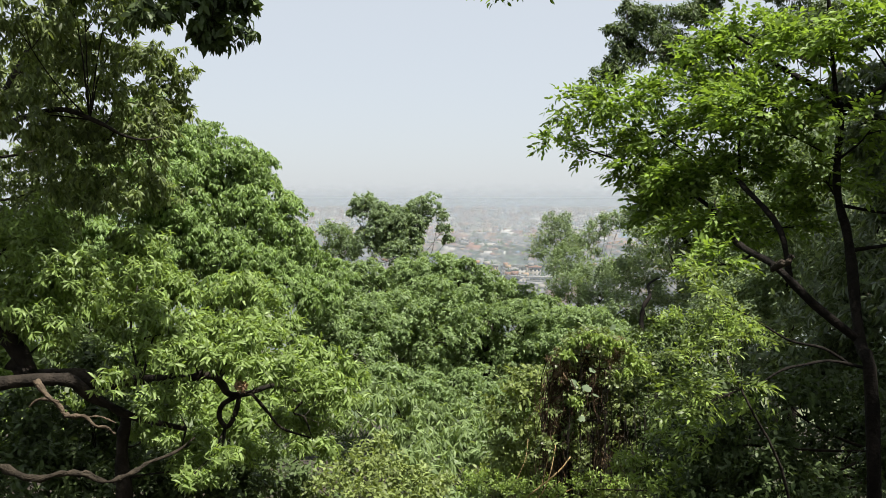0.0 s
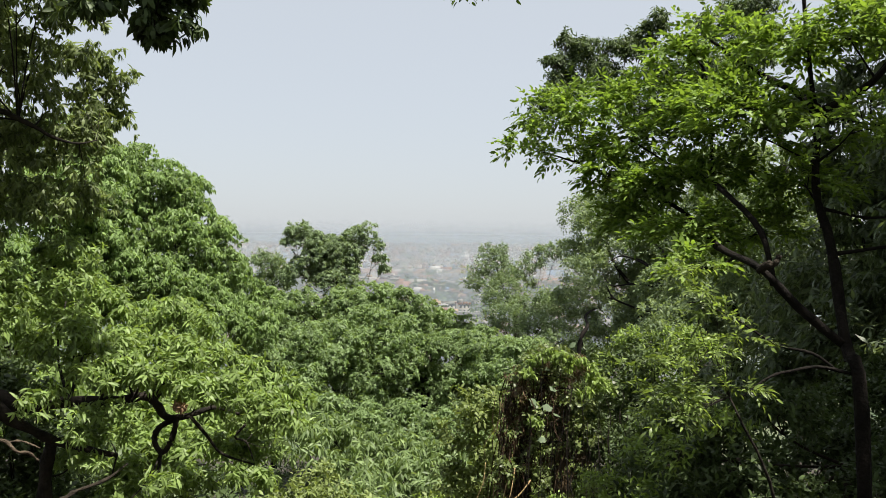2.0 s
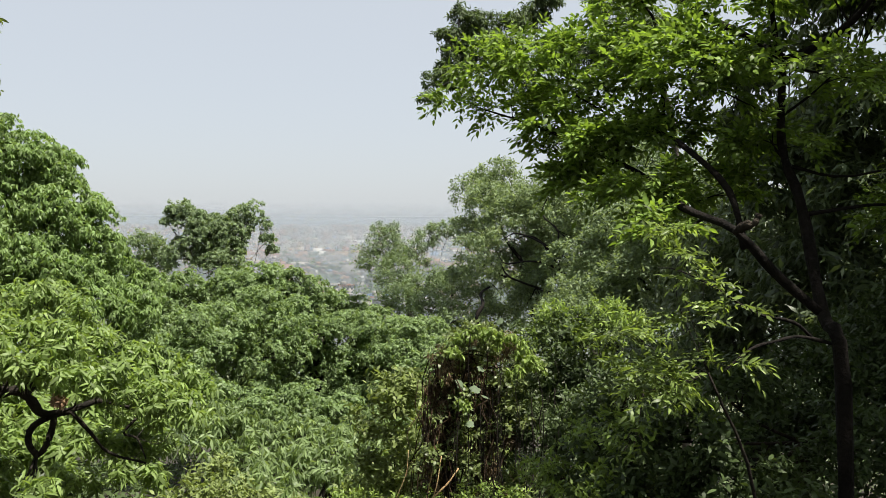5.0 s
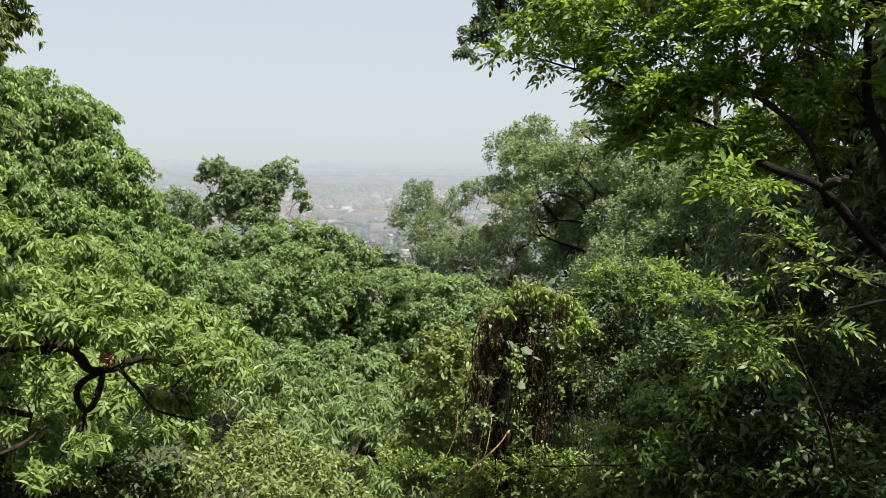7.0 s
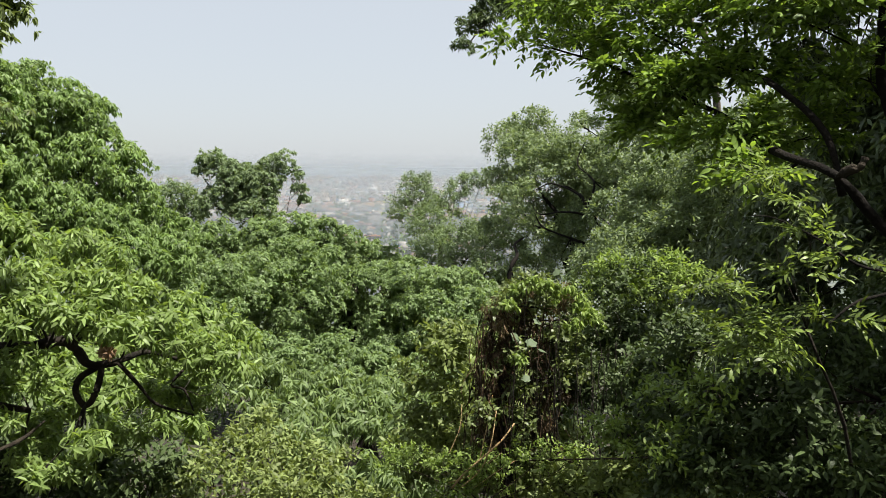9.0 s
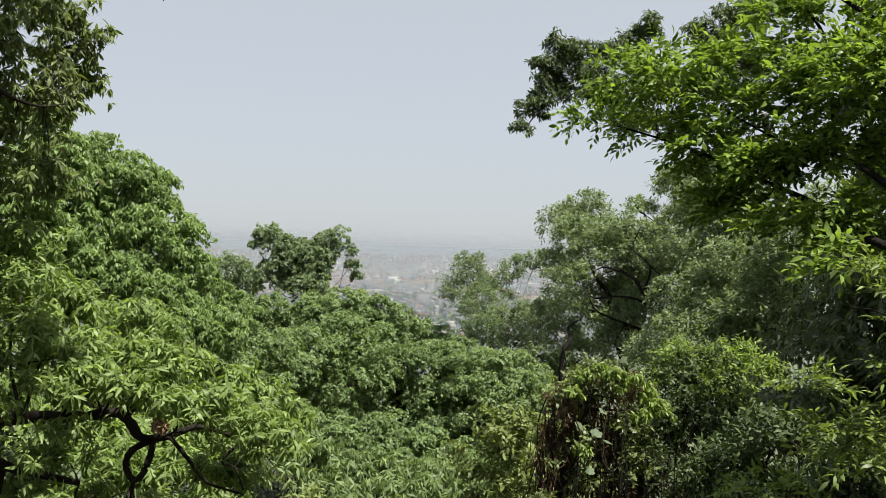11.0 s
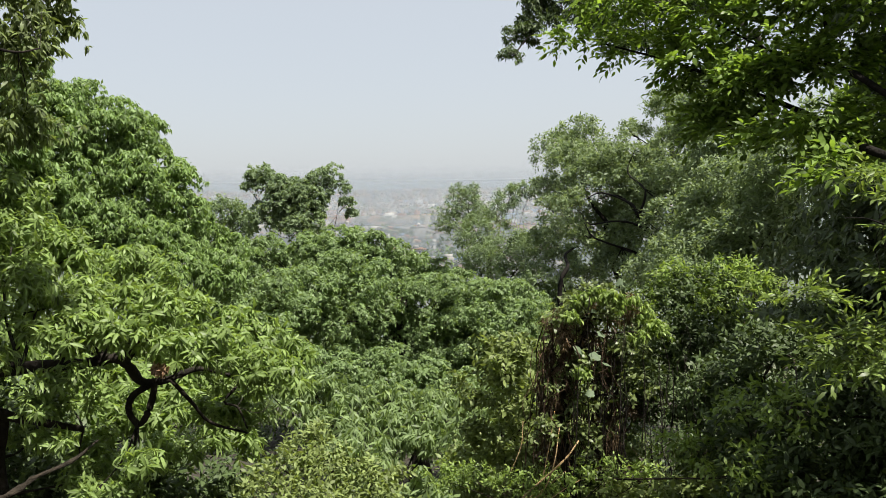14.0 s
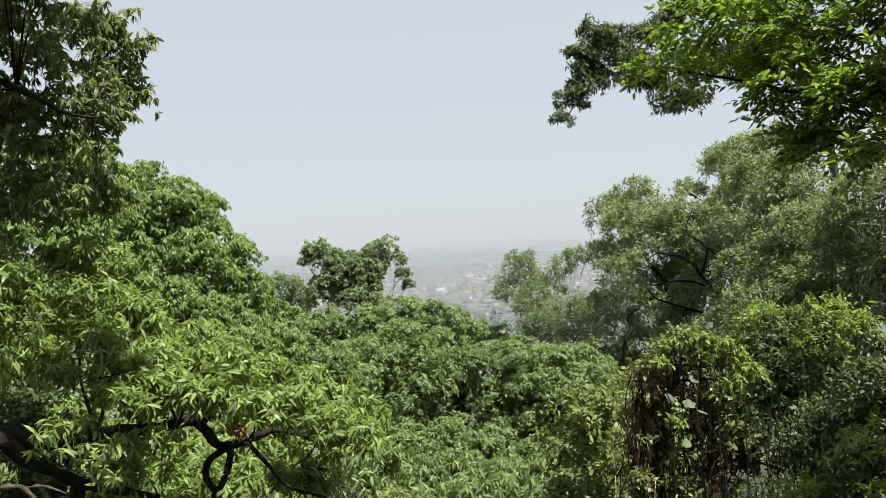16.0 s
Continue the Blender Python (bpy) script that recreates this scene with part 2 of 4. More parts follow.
def sprigs(base, ways, habit, leaf, width, blade, rng):
    """Sprigs of leaves at base along ways. habit: droop (whorls that hang), hang (whorls that hang steeply), feather (paired leaflets on a stalk), spread (alternate leaves)."""
    n = len(base)
    k = LEAVES[habit]
    u = unit(ways)[:, None].repeat(k, 1)
    i = np.arange(k)[None].repeat(n, 0)
    a = unit(np.cross(u, rng.normal(0, 1, (n, 1, 3))))
    b = np.cross(u, a)
    if habit == "feather":
        flat = unit(u - 0.25 * Z)
        side = unit(np.cross(flat, Z + rng.normal(0, .35, (n, 1, 3))))
        sgn = np.where(i % 2 == 0, 1.0, -1.0)[..., None]
        sgn[:, -1] = 0.0
        along = ((i // 2) / (k // 2))[..., None]
        s = leaf * rng.uniform(.75, 1.25, (n, 1, 1))
        pos = base[:, None] + flat * along * s * 2.3 - Z * along ** 2 * s * 0.5
        d = unit(flat * (0.55 + 0.45 * along) + side * sgn * 0.9 - Z * (0.1 + 0.2 * along) + rng.normal(0, .12, (n, k, 3)))
        face = Z * 0.9 + rng.normal(0, .5, (n, k, 3))
    else:
        phi = (i * 2.4 + rng.uniform(0, 6.28, (n, 1)))[..., None]
        rad = np.cos(phi) * a + np.sin(phi) * b
        along = (i / k)[..., None]
        s = leaf * rng.uniform(.8, 1.2, (n, 1, 1))
        if habit == "droop":
            pos = base[:, None] + u * along * s * 0.5
            d = unit(rad + u * 0.2 - Z * rng.uniform(.2, .95, (n, k, 1)) + rng.normal(0, .15, (n, k, 3)))
        elif habit == "hang":
            pos = base[:, None] + u * along * s * 0.4
            d = unit(rad * .8 + u * 0.25 - Z * rng.uniform(.4, 1.5, (n, k, 1)) + rng.normal(0, .15, (n, k, 3)))
        else:
            pos = base[:, None] + u * along * s * 1.8
            d = unit(rad * 0.9 + u * 0.6 - Z * 0.15 + rng.normal(0, .25, (n, k, 3)))
        face = Z * 0.8 + u * 0.4 + rng.normal(0, .6, (n, k, 3))
    L = leaf * rng.uniform(.7, 1.2, (n, k))
    return place_blades(pos.reshape(-1, 3), d.reshape(-1, 3), face.reshape(-1, 3), L.ravel(), width, blade)


def clump(lobe, habit, leaf, width, near, rng, dense=1.0, tufts=None, flat=0.85, low=-0.45, puff=0.0, heart=0.0):
    """One rounded mass of foliage: tufts over an uneven shell, each of several sprigs. Returns mesh arrays and the tufts' places."""
    c, R = np.array(lobe[:3]), lobe[3]
    tr = min(0.32 * R, leaf * 2.2)
    kt = tufts or int(np.clip(8 * (R / (leaf * 2.6)) ** 2, 16, 80))
    if puff:
        tr = min(puff, .4 * R)
        kt = int(np.clip(4.2 * (R / tr) ** 2, 14, 150))
    v = unit(rng.normal(0, 1, (kt * 4, 3)))
    v = v[v[:, 2] > low][:kt]
    rho = rng.uniform(.78 if puff else .62, 1.04, (len(v), 1)) ** 0.7
    rho[rng.random(len(v)) < (.1 if puff else .2)] *= .6
    hollow = np.array([noise.noise(Vector((c + w * R) * (.55 / R + .25))) for w in v])
    rho[hollow < -.1] *= .76 if puff else .72
    tc = c + v * rho * (R - .3 * tr * (puff > 0)) * np.array([1, 1, flat])
    if puff:
        tc[:, 2] -= .25 * tr
    count = dense * 2.15 * 5.6 * (1 - low) * R * R / (leaf * leaf * width * .55)
    m = max(2, int(count / (len(v) * LEAVES[habit])))
    if puff:                                    # each tuft a little dome of its own
        w = unit(v[:, None] * .5 + Z * .55 + rng.normal(0, .55, (len(v), m, 3)))
        base = tc[:, None] + w * tr * rng.uniform(.6, 1.0, (len(v), m, 1)) * np.array([1, 1, .8])
        ways = unit(w + Z * .2 + rng.normal(0, .3, (len(v), m, 3)))
    else:
        base = tc[:, None] + rng.normal(0, .5, (len(v), m, 3)) * tr * np.array([1, 1, .75])
        ways = unit(v[:, None] * 0.8 + Z * 0.35 + rng.normal(0, .45, (len(v), m, 3)))
    base, ways = base.reshape(-1, 3), ways.reshape(-1, 3)
    if heart:                                   # older leaves inside, which close the crown
        k = int(len(base) * heart)
        w = unit(rng.normal(0, 1, (k, 3)))
        base = np.vstack([base, c + w * R * rng.uniform(.4, .82, (k, 1)) * np.array([1, 1, flat])])
        ways = np.vstack([ways, unit(w * .5 + Z * .3 + rng.normal(0, .5, (k, 3)))])
    return sprigs(base, ways, habit, leaf, width, BLADE_MID if near else BLADE_FAR, rng), tc


def tree(name, label, trunk, radii, lobes, leaf_mat, bark, habit, leaf, width=0.3, near=False, dense=1.0, seed=1, limbs=(), flat=0.85,
         category="tree", tufts=None, twigs=3, group="", low=-0.45, lobe_label="", picked=0, puff=0.0, heart=0.0):
    """A tree: a trunk and named limbs, then for every mass of foliage a branch that leads to it and the leaves on it."""
    rng = np.random.default_rng(seed)
    trunk = [tuple(p) for p in trunk]
    gx, gy = trunk[0][0], trunk[0][1]
    top = thing(name, (0, 0, 0), label, category, group)
    part("trunk", tubes("trunk", [(trunk, radii)], 10, .07, seed), bark, top)
    pts, rads = [], []
    for line, rr in [(trunk, radii), *limbs]:
        p = np.array(line, float)
        for q in np.linspace(0, len(p) - 1, 12)[4:]:
            j = min(int(q), len(p) - 2)
            pts.append(p[j] + (p[j + 1] - p[j]) * (q - j))
            rads.append(np.interp(q / (len(p) - 1), np.linspace(0, 1, len(rr)), rr))
    for i, (line, rr) in enumerate(limbs):
        part("limb", tubes("limb", [(line, rr)], 9, .09, seed + 31 + i), bark, top)
    pts, rads = np.array(pts), np.array(rads)
    tips = []
    for lobe in lobes:
        (v, q, t), tc = clump(lobe, habit, leaf, width, near, rng, dense * (lobe[4] if len(lobe) > 4 else 1), tufts, flat, low, puff, heart)
        c, R = np.array(lobe[:3]), lobe[3]
        d = np.linalg.norm(pts - c, axis=1) + 0.6 * np.maximum(pts[:, 2] - c[2], 0)
        k = int(np.argmin(d))
        a = pts[k]
        mid = (a + c) / 2 + rng.normal(0, .08, 3) * d[k] + np.array([0, 0, -.03 * d[k]])
        if not near:
            mid[2] = min(a[2], c[2]) - .15 * d[k]
        r0 = min(rads[k] * .45, 0.008 + R * 0.022)
        runs = [([a, mid, c], [r0, r0 * .6, r0 * .4])]
        for tip in tc[rng.permutation(len(tc))[:twigs]]:
            runs.append(([c * .7 + mid * .3, (c + tip) / 2 + rng.normal(0, .06, 3) * R, tip], [r0 * .4, r0 * .25, r0 * .1]))
        branch = part("branch", tubes("branch", runs, 5, .1, seed + 7), bark, top)
        part("leaf_clump", mesh_of("leaf_clump", v, q, t), leaf_mat, branch, lobe_label)["kind"] = "stuff"
        tips += [(p, unit(p - c)) for p in tc]
    if picked:                                  # the leaves on the side of the path, each an object
        shapes = []
        for i in range(4):
            v, q, t = sprigs(np.zeros((1, 3)), np.array([[1.0, 0, .25]]), habit, leaf * 1.05, width, BLADE_NEAR, rng)
            me = mesh_of("leaf", v, q, t)
            me.materials.append(leaf_mat)
            shapes.append(me)
        tips.sort(key=lambda e: float(np.linalg.norm(e[0] - PATH_MIDDLE)))
        for p, w in tips[:2 * picked:2]:
            ob = new("leaf", shapes[rng.integers(4)])
            ob.parent = top
            p = p + w * leaf * rng.uniform(.2, 1.2)
            ob.matrix_local = pose(*p, rng.normal(0, 14), rng.normal(0, 14), math.degrees(math.atan2(w[1], w[0])) + rng.normal(0, 25))
    return top


PATH_MIDDLE = np.array([-0.6, 0.9, -0.2])


# ---- ground ----
ys = np.concatenate([-np.geomspace(4900, 32, 20), np.arange(-30, -2, 2.0), np.arange(-2, 12, 0.25), np.arange(12, 60, 1.0), np.geomspace(60, 4990, 60)])
xs = np.concatenate([-np.geomspace(4900, 16, 34), np.arange(-15, 15.1, 0.5), np.geomspace(16, 4900, 34)])
gx, gy = np.meshgrid(xs, ys)
gz = ground_z(gx, gy)
near_by = np.exp(-(gx ** 2 + gy ** 2) / 900)
gz = gz + near_by * 0.05 * np.random.default_rng(3).normal(0, 1, gz.shape)
nx = len(xs)
idx = np.arange(len(ys) - 1)[:, None] * nx + np.arange(nx - 1)[None]
quads = np.stack([idx, idx + 1, idx + 1 + nx, idx + nx], -1).reshape(-1, 4)
ground = part("ground", mesh_of("ground", np.stack([gx, gy, gz], -1).reshape(-1, 3), quads), SOIL, None)
ground.data.polygons.foreach_set("use_smooth", np.ones(len(ground.data.polygons), bool))
tagged(ground, "steep wooded hillside of brown leaf litter falling to a flat valley", "ground", kind="structure")


def base_at(x, y):
    return (x, y, float(ground_z(np.array(x), np.array(y))) - 0.1)


# ---- the town in the valley ----
def box(x0, y0, z0, x1, y1, z1):
    v = np.array([(x, y, z) for z in (z0, z1) for y in (y0, y1) for x in (x0, x1)], float)
    return v, np.array([(0, 2, 3, 1), (4, 5, 7, 6), (0, 1, 5, 4), (2, 6, 7, 3), (0, 4, 6, 2), (1, 3, 7, 5)])


def boxes(name, items):
    vs, qs = [], []
    for i, it in enumerate(items):
        v, q = box(*it)
        vs.append(v), qs.append(q + 8 * i)
    return mesh_of(name, np.vstack(vs), np.vstack(qs))


def wall_material(name, stops, source="Random"):
    m, n, l = mat(name, 0.85)
    r = ramp(n, stops)
    r.color_ramp.interpolation = "CONSTANT"
    src = n.new("ShaderNodeObjectInfo") if source == "Random" else n.new("ShaderNodeNewGeometry")
    l.new(src.outputs[source], r.inputs["Fac"])
    st = tex(n, l, 0.12, 5)
    mx = n.new("ShaderNodeMix")
    mx.data_type, mx.blend_type = "RGBA", "MULTIPLY"
    mx.inputs["Factor"].default_value = 0.85
    l.new(r.outputs["Color"], mx.inputs["A"])
    l.new(st.outputs["Fac"], mx.inputs["B"])
    l.new(mx.outputs["Result"], n["Principled BSDF"].inputs["Base Color"])
    return m


PLASTERS = [(0, (.33, .3, .26)), (.24, (.26, .13, .085)), (.42, (.42, .39, .35)), (.54, (.3, .18, .12)), (.7, (.2, .19, .18)), (.88, (.66, .64, .6)), (.92, (.36, .25, .15))]
ROOFS = [(0, (.3, .29, .27)), (.45, (.4, .39, .38)), (.6, (.3, .16, .11)), (.78, (.35, .34, .33)), (.93, (.16, .25, .42))]
TOWN_WALL, TOWN_ROOF = wall_material("town_plaster", PLASTERS), wall_material("town_roof", ROOFS)
TOWN_MIX = wall_material("far_town", PLASTERS + [(.96, (.2, .3, .45))], "Random Per Island")
GLASS_DARK = wall_material("dark_pane", [(0, (.04, .045, .05)), (.5, (.07, .075, .08))])

town = np.random.default_rng(71)
kinds = []
for w, d, st in ((9, 11, 3), (11, 10, 4), (14, 10, 3), (8, 9, 5), (18, 11, 4), (10, 13, 2)):
    h = st * 3.0
    walls = boxes("wall", [(-w / 2, -d / 2, 0, w / 2, d / 2, h)])
    slab = boxes("roof", [(-w / 2 - .4, -d / 2 - .4, h, w / 2 + .4, d / 2 + .4, h + .3)] + [(-w / 2 - .4, y, h + .3, w / 2 + .4, y + .25, h + 1.2) for y in (-d / 2 - .4, d / 2 + .15)])
    stair = boxes("stair_room", [(-w / 2 + .8, -1, h + .3, -w / 2 + 4.2, 2.6, h + 2.9)])
    panes = boxes("window", [(x - .6, -d / 2 - .06, k * 3 + 1, x + .6, -d / 2 + .1, k * 3 + 2.4) for k in range(st) for x in np.arange(-w / 2 + 1.6, w / 2 - 1, 2.6)])
    for me, mm in ((walls, TOWN_WALL), (slab, TOWN_ROOF), (stair, TOWN_WALL), (panes, GLASS_DARK)):
        me.materials.append(mm)
    kinds.append((walls, slab, stair, panes))
for i in range(330):
    dist, az = 340 + 810 * town.random() ** .8, radians(town.uniform(-9, 15))
    kind = kinds[town.integers(len(kinds))]
    house = thing("town_house", (-math.sin(az) * dist, math.cos(az) * dist, VALLEY), "flat-roofed town house in the hazy valley", "house", "houses of the town")
    house.rotation_euler = (0, 0, town.choice([.15, .15, -.4, .9]) + town.normal(0, .1))
    for nm, me in zip(("wall", "roof", "stair_room", "window"), kind):
        tagged(new(nm, me), kind="stuff" if nm == "window" else "").parent = house
cells = []
for i in range(4200):
    dist, az = 850 + 3950 * town.random() ** .9, radians(town.uniform(-16, 20))
    x, y, w, d, h = -math.sin(az) * dist, math.cos(az) * dist, town.uniform(9, 22), town.uniform(8, 14), town.choice([6, 9, 9, 12, 15])
    if town.random() < .04:
        w, d, h = town.uniform(35, 60), town.uniform(14, 25), 9
    g = float(ground_z(np.array(x), np.array(y)))
    cells.append((x - w / 2, y - d / 2, g - 1, x + w / 2, y + d / 2, g + h))
    if town.random() < .6:
        cells.append((x - w * .3, y - d * .2, g + h + .02, x + w * .05, y + d * .2, g + h + 2.6))
far_town = part("far_town", boxes("far_town", cells), TOWN_MIX, None)
tagged(far_town, "crowded pale and brick town fading into haze", "town", kind="stuff")
vs = []
for i in range(560):
    dist, az = 530 + 2300 * town.random() ** 1.4, radians(town.uniform(-16, 20))
    c = np.array([-math.sin(az) * dist, math.cos(az) * dist, VALLEY + 5])
    v, q, t = sprigs(c + town.normal(0, 1, (14, 3)) * np.array([5, 5, 3]), town.normal(0, 1, (14, 3)) + Z, "spread", 4.5, .7, BLADE_FAR, town)
    vs.append(v)
count = len(vs[0])
tt = np.concatenate([t + k * count for k in range(len(vs))])
tagged(part("town_trees", mesh_of("town_trees", np.vstack(vs), None, tt), LEAF_DARK, None), "dark clumps of trees between the houses", "trees", kind="stuff")
WHITE = wall_material("white_paint", [(0, (.78, .77, .74)), (.5, (.8, .79, .76))])
BLUE = wall_material("blue_sheet", [(0, (.1, .22, .5)), (.5, (.12, .25, .5))])
hall = thing("white_hall", (-1, 2355, VALLEY), "large white hall with a raised middle far off in the haze", "building")
part("wall", boxes("wall", [(-42, -12, 0, 42, 12, 14)]), WHITE, hall)
part("tower", boxes("tower", [(-14, -9, 14, 10, 9, 24), (-4, -4, 24, 2, 4, 32)]), WHITE, hall)
for sx, sy in ((-60, 1678), (-109, 1732)):
    shed = thing("long_shed", (sx, sy, VALLEY), "long shed with a blue sheet roof in the town", "shed")
    part("wall", boxes("wall", [(-24, -9, 0, 24, 9, 9)]), TOWN_WALL, shed)
    part("roof", boxes("roof", [(-25, -10, 9, 25, 10, 10.5)]), BLUE, shed)


# ---- haze imitated over the valley: thin pale see-through sheets, one behind another ----
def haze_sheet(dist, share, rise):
    m, n, l = mat("haze_veil", 1)
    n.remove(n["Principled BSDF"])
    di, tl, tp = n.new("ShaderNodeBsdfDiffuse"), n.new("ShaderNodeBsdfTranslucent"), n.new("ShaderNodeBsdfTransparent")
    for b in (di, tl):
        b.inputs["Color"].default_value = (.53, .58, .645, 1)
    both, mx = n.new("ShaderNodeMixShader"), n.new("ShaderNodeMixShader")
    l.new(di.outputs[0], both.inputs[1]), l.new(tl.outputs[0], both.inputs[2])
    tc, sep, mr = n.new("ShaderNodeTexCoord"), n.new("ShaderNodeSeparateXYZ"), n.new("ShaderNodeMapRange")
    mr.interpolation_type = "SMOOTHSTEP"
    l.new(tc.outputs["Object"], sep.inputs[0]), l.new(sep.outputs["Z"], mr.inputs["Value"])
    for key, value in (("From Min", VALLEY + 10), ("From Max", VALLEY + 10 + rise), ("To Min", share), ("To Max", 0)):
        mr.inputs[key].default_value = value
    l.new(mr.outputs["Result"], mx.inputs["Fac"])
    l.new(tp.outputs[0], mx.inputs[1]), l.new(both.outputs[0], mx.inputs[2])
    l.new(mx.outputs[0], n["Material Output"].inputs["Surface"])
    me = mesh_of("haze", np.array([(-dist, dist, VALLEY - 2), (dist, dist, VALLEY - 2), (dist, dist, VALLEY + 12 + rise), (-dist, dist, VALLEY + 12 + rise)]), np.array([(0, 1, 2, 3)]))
    tagged(part("haze", me, m, None), "pale see-through sheet imitating haze over the valley", "haze", kind="structure")


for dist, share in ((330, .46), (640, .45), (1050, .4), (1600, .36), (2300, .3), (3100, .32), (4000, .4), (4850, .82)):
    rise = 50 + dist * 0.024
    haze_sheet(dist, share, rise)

# ---- undergrowth over the slope, its shade put into dark leaves ----
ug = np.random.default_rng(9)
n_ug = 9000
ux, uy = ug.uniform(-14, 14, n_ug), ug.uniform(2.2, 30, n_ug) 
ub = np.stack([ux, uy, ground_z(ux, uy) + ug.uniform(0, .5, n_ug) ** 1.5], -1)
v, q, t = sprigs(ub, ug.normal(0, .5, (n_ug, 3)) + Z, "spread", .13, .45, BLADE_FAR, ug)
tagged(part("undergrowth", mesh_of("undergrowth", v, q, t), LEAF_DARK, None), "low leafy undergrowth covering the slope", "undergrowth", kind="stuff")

# ---- trees, far to near ----
tree("centre_tree", "round green tree with a knobbly open crown above the canopy", [base_at(-4.2, 27.8), (-4.2, 27.8, -4), (-4.1, 27.8, -2.4), (-4.1, 27.8, -1.4)], [.18, .13, .1, .06],
     [(x, y, z + .19, r * 1.12) for x, y, z, r in [(-5.35, 27.48, -0.02, 0.30), (-5.05, 27.54, -0.35, 0.44), (-4.38, 27.65, -0.66, 0.54), (-3.64, 27.76, -0.31, 0.40), (-3.33, 27.80, -0.02, 0.29), (-3.04, 27.83, -0.49, 0.27), (-2.89, 27.84, -0.93, 0.20), (-4.88, 27.55, -1.10, 0.57), (-4.07, 27.68, -1.13, 0.50), (-4.20, 27.47, -0.86, 0.63), (-4.67, 27.60, -0.59, 0.50), (-3.87, 27.72, -0.67, 0.50), (-5.24, 27.47, -1.42, 0.50), (-4.18, 27.13, -1.63, 0.66), (-5.56, 27.44, -0.12, 0.17), (-5.69, 27.41, -0.37, 0.15), (-2.76, 27.83, -1.26, 0.15)]],
     LEAF_GREY, BARK_DARK, "droop", .105, .45, seed=11, dense=.8, puff=.17, heart=.15)
tree("small_tree", "small pale green tree behind the canopy", [base_at(-6.6, 30), (-6.6, 30, -4), (-6.7, 30, -1)], [.12, .08, .04],
     [(-6.95, 29.17, -0.76, 0.23), (-6.71, 29.22, -1.02, 0.43), (-6.21, 29.32, -1.30, 0.40), (-6.56, 29.23, -1.55, 0.54)], LEAF_GREY, BARK_DARK, "spread", .11, .45, seed=12)
tree("feathery_tree", "thin pale green tree with an open feathery crown", [base_at(1.6, 30), (1.6, 30, -5), (1.4, 30, -2)], [.2, .13, .07],
     [(0.70, 29.98, -0.79, 0.54), (0.36, 29.96, -1.51, 0.65), (1.41, 29.93, -1.42, 0.65), (1.96, 29.92, -0.89, 0.40), (2.36, 29.90, -0.6, 0.27), (2.58, 29.9, -.36, .15), (2.2, 29.9, -.42, .16), (2.75, 29.9, -.6, .14), (.95, 29.95, -.4, .2), (.5, 29.95, -.45, .18), (0.97, 28.91, -2.01, 0.79), (2.25, 27.84, -2.04, 0.51), (1.66, 27.86, -2.24, 0.61), (2.77, 26.77, -2.14, 0.73), (3.13, 25.69, -2.48, 0.63), (0.99, 26.85, -2.65, 0.65), (1.85, 25.80, -2.65, 0.69), (2.33, 24.73, -2.86, 0.60)],
     LEAF_GREY, BARK_DARK, "spread", .09, .42, seed=13, dense=0.65)
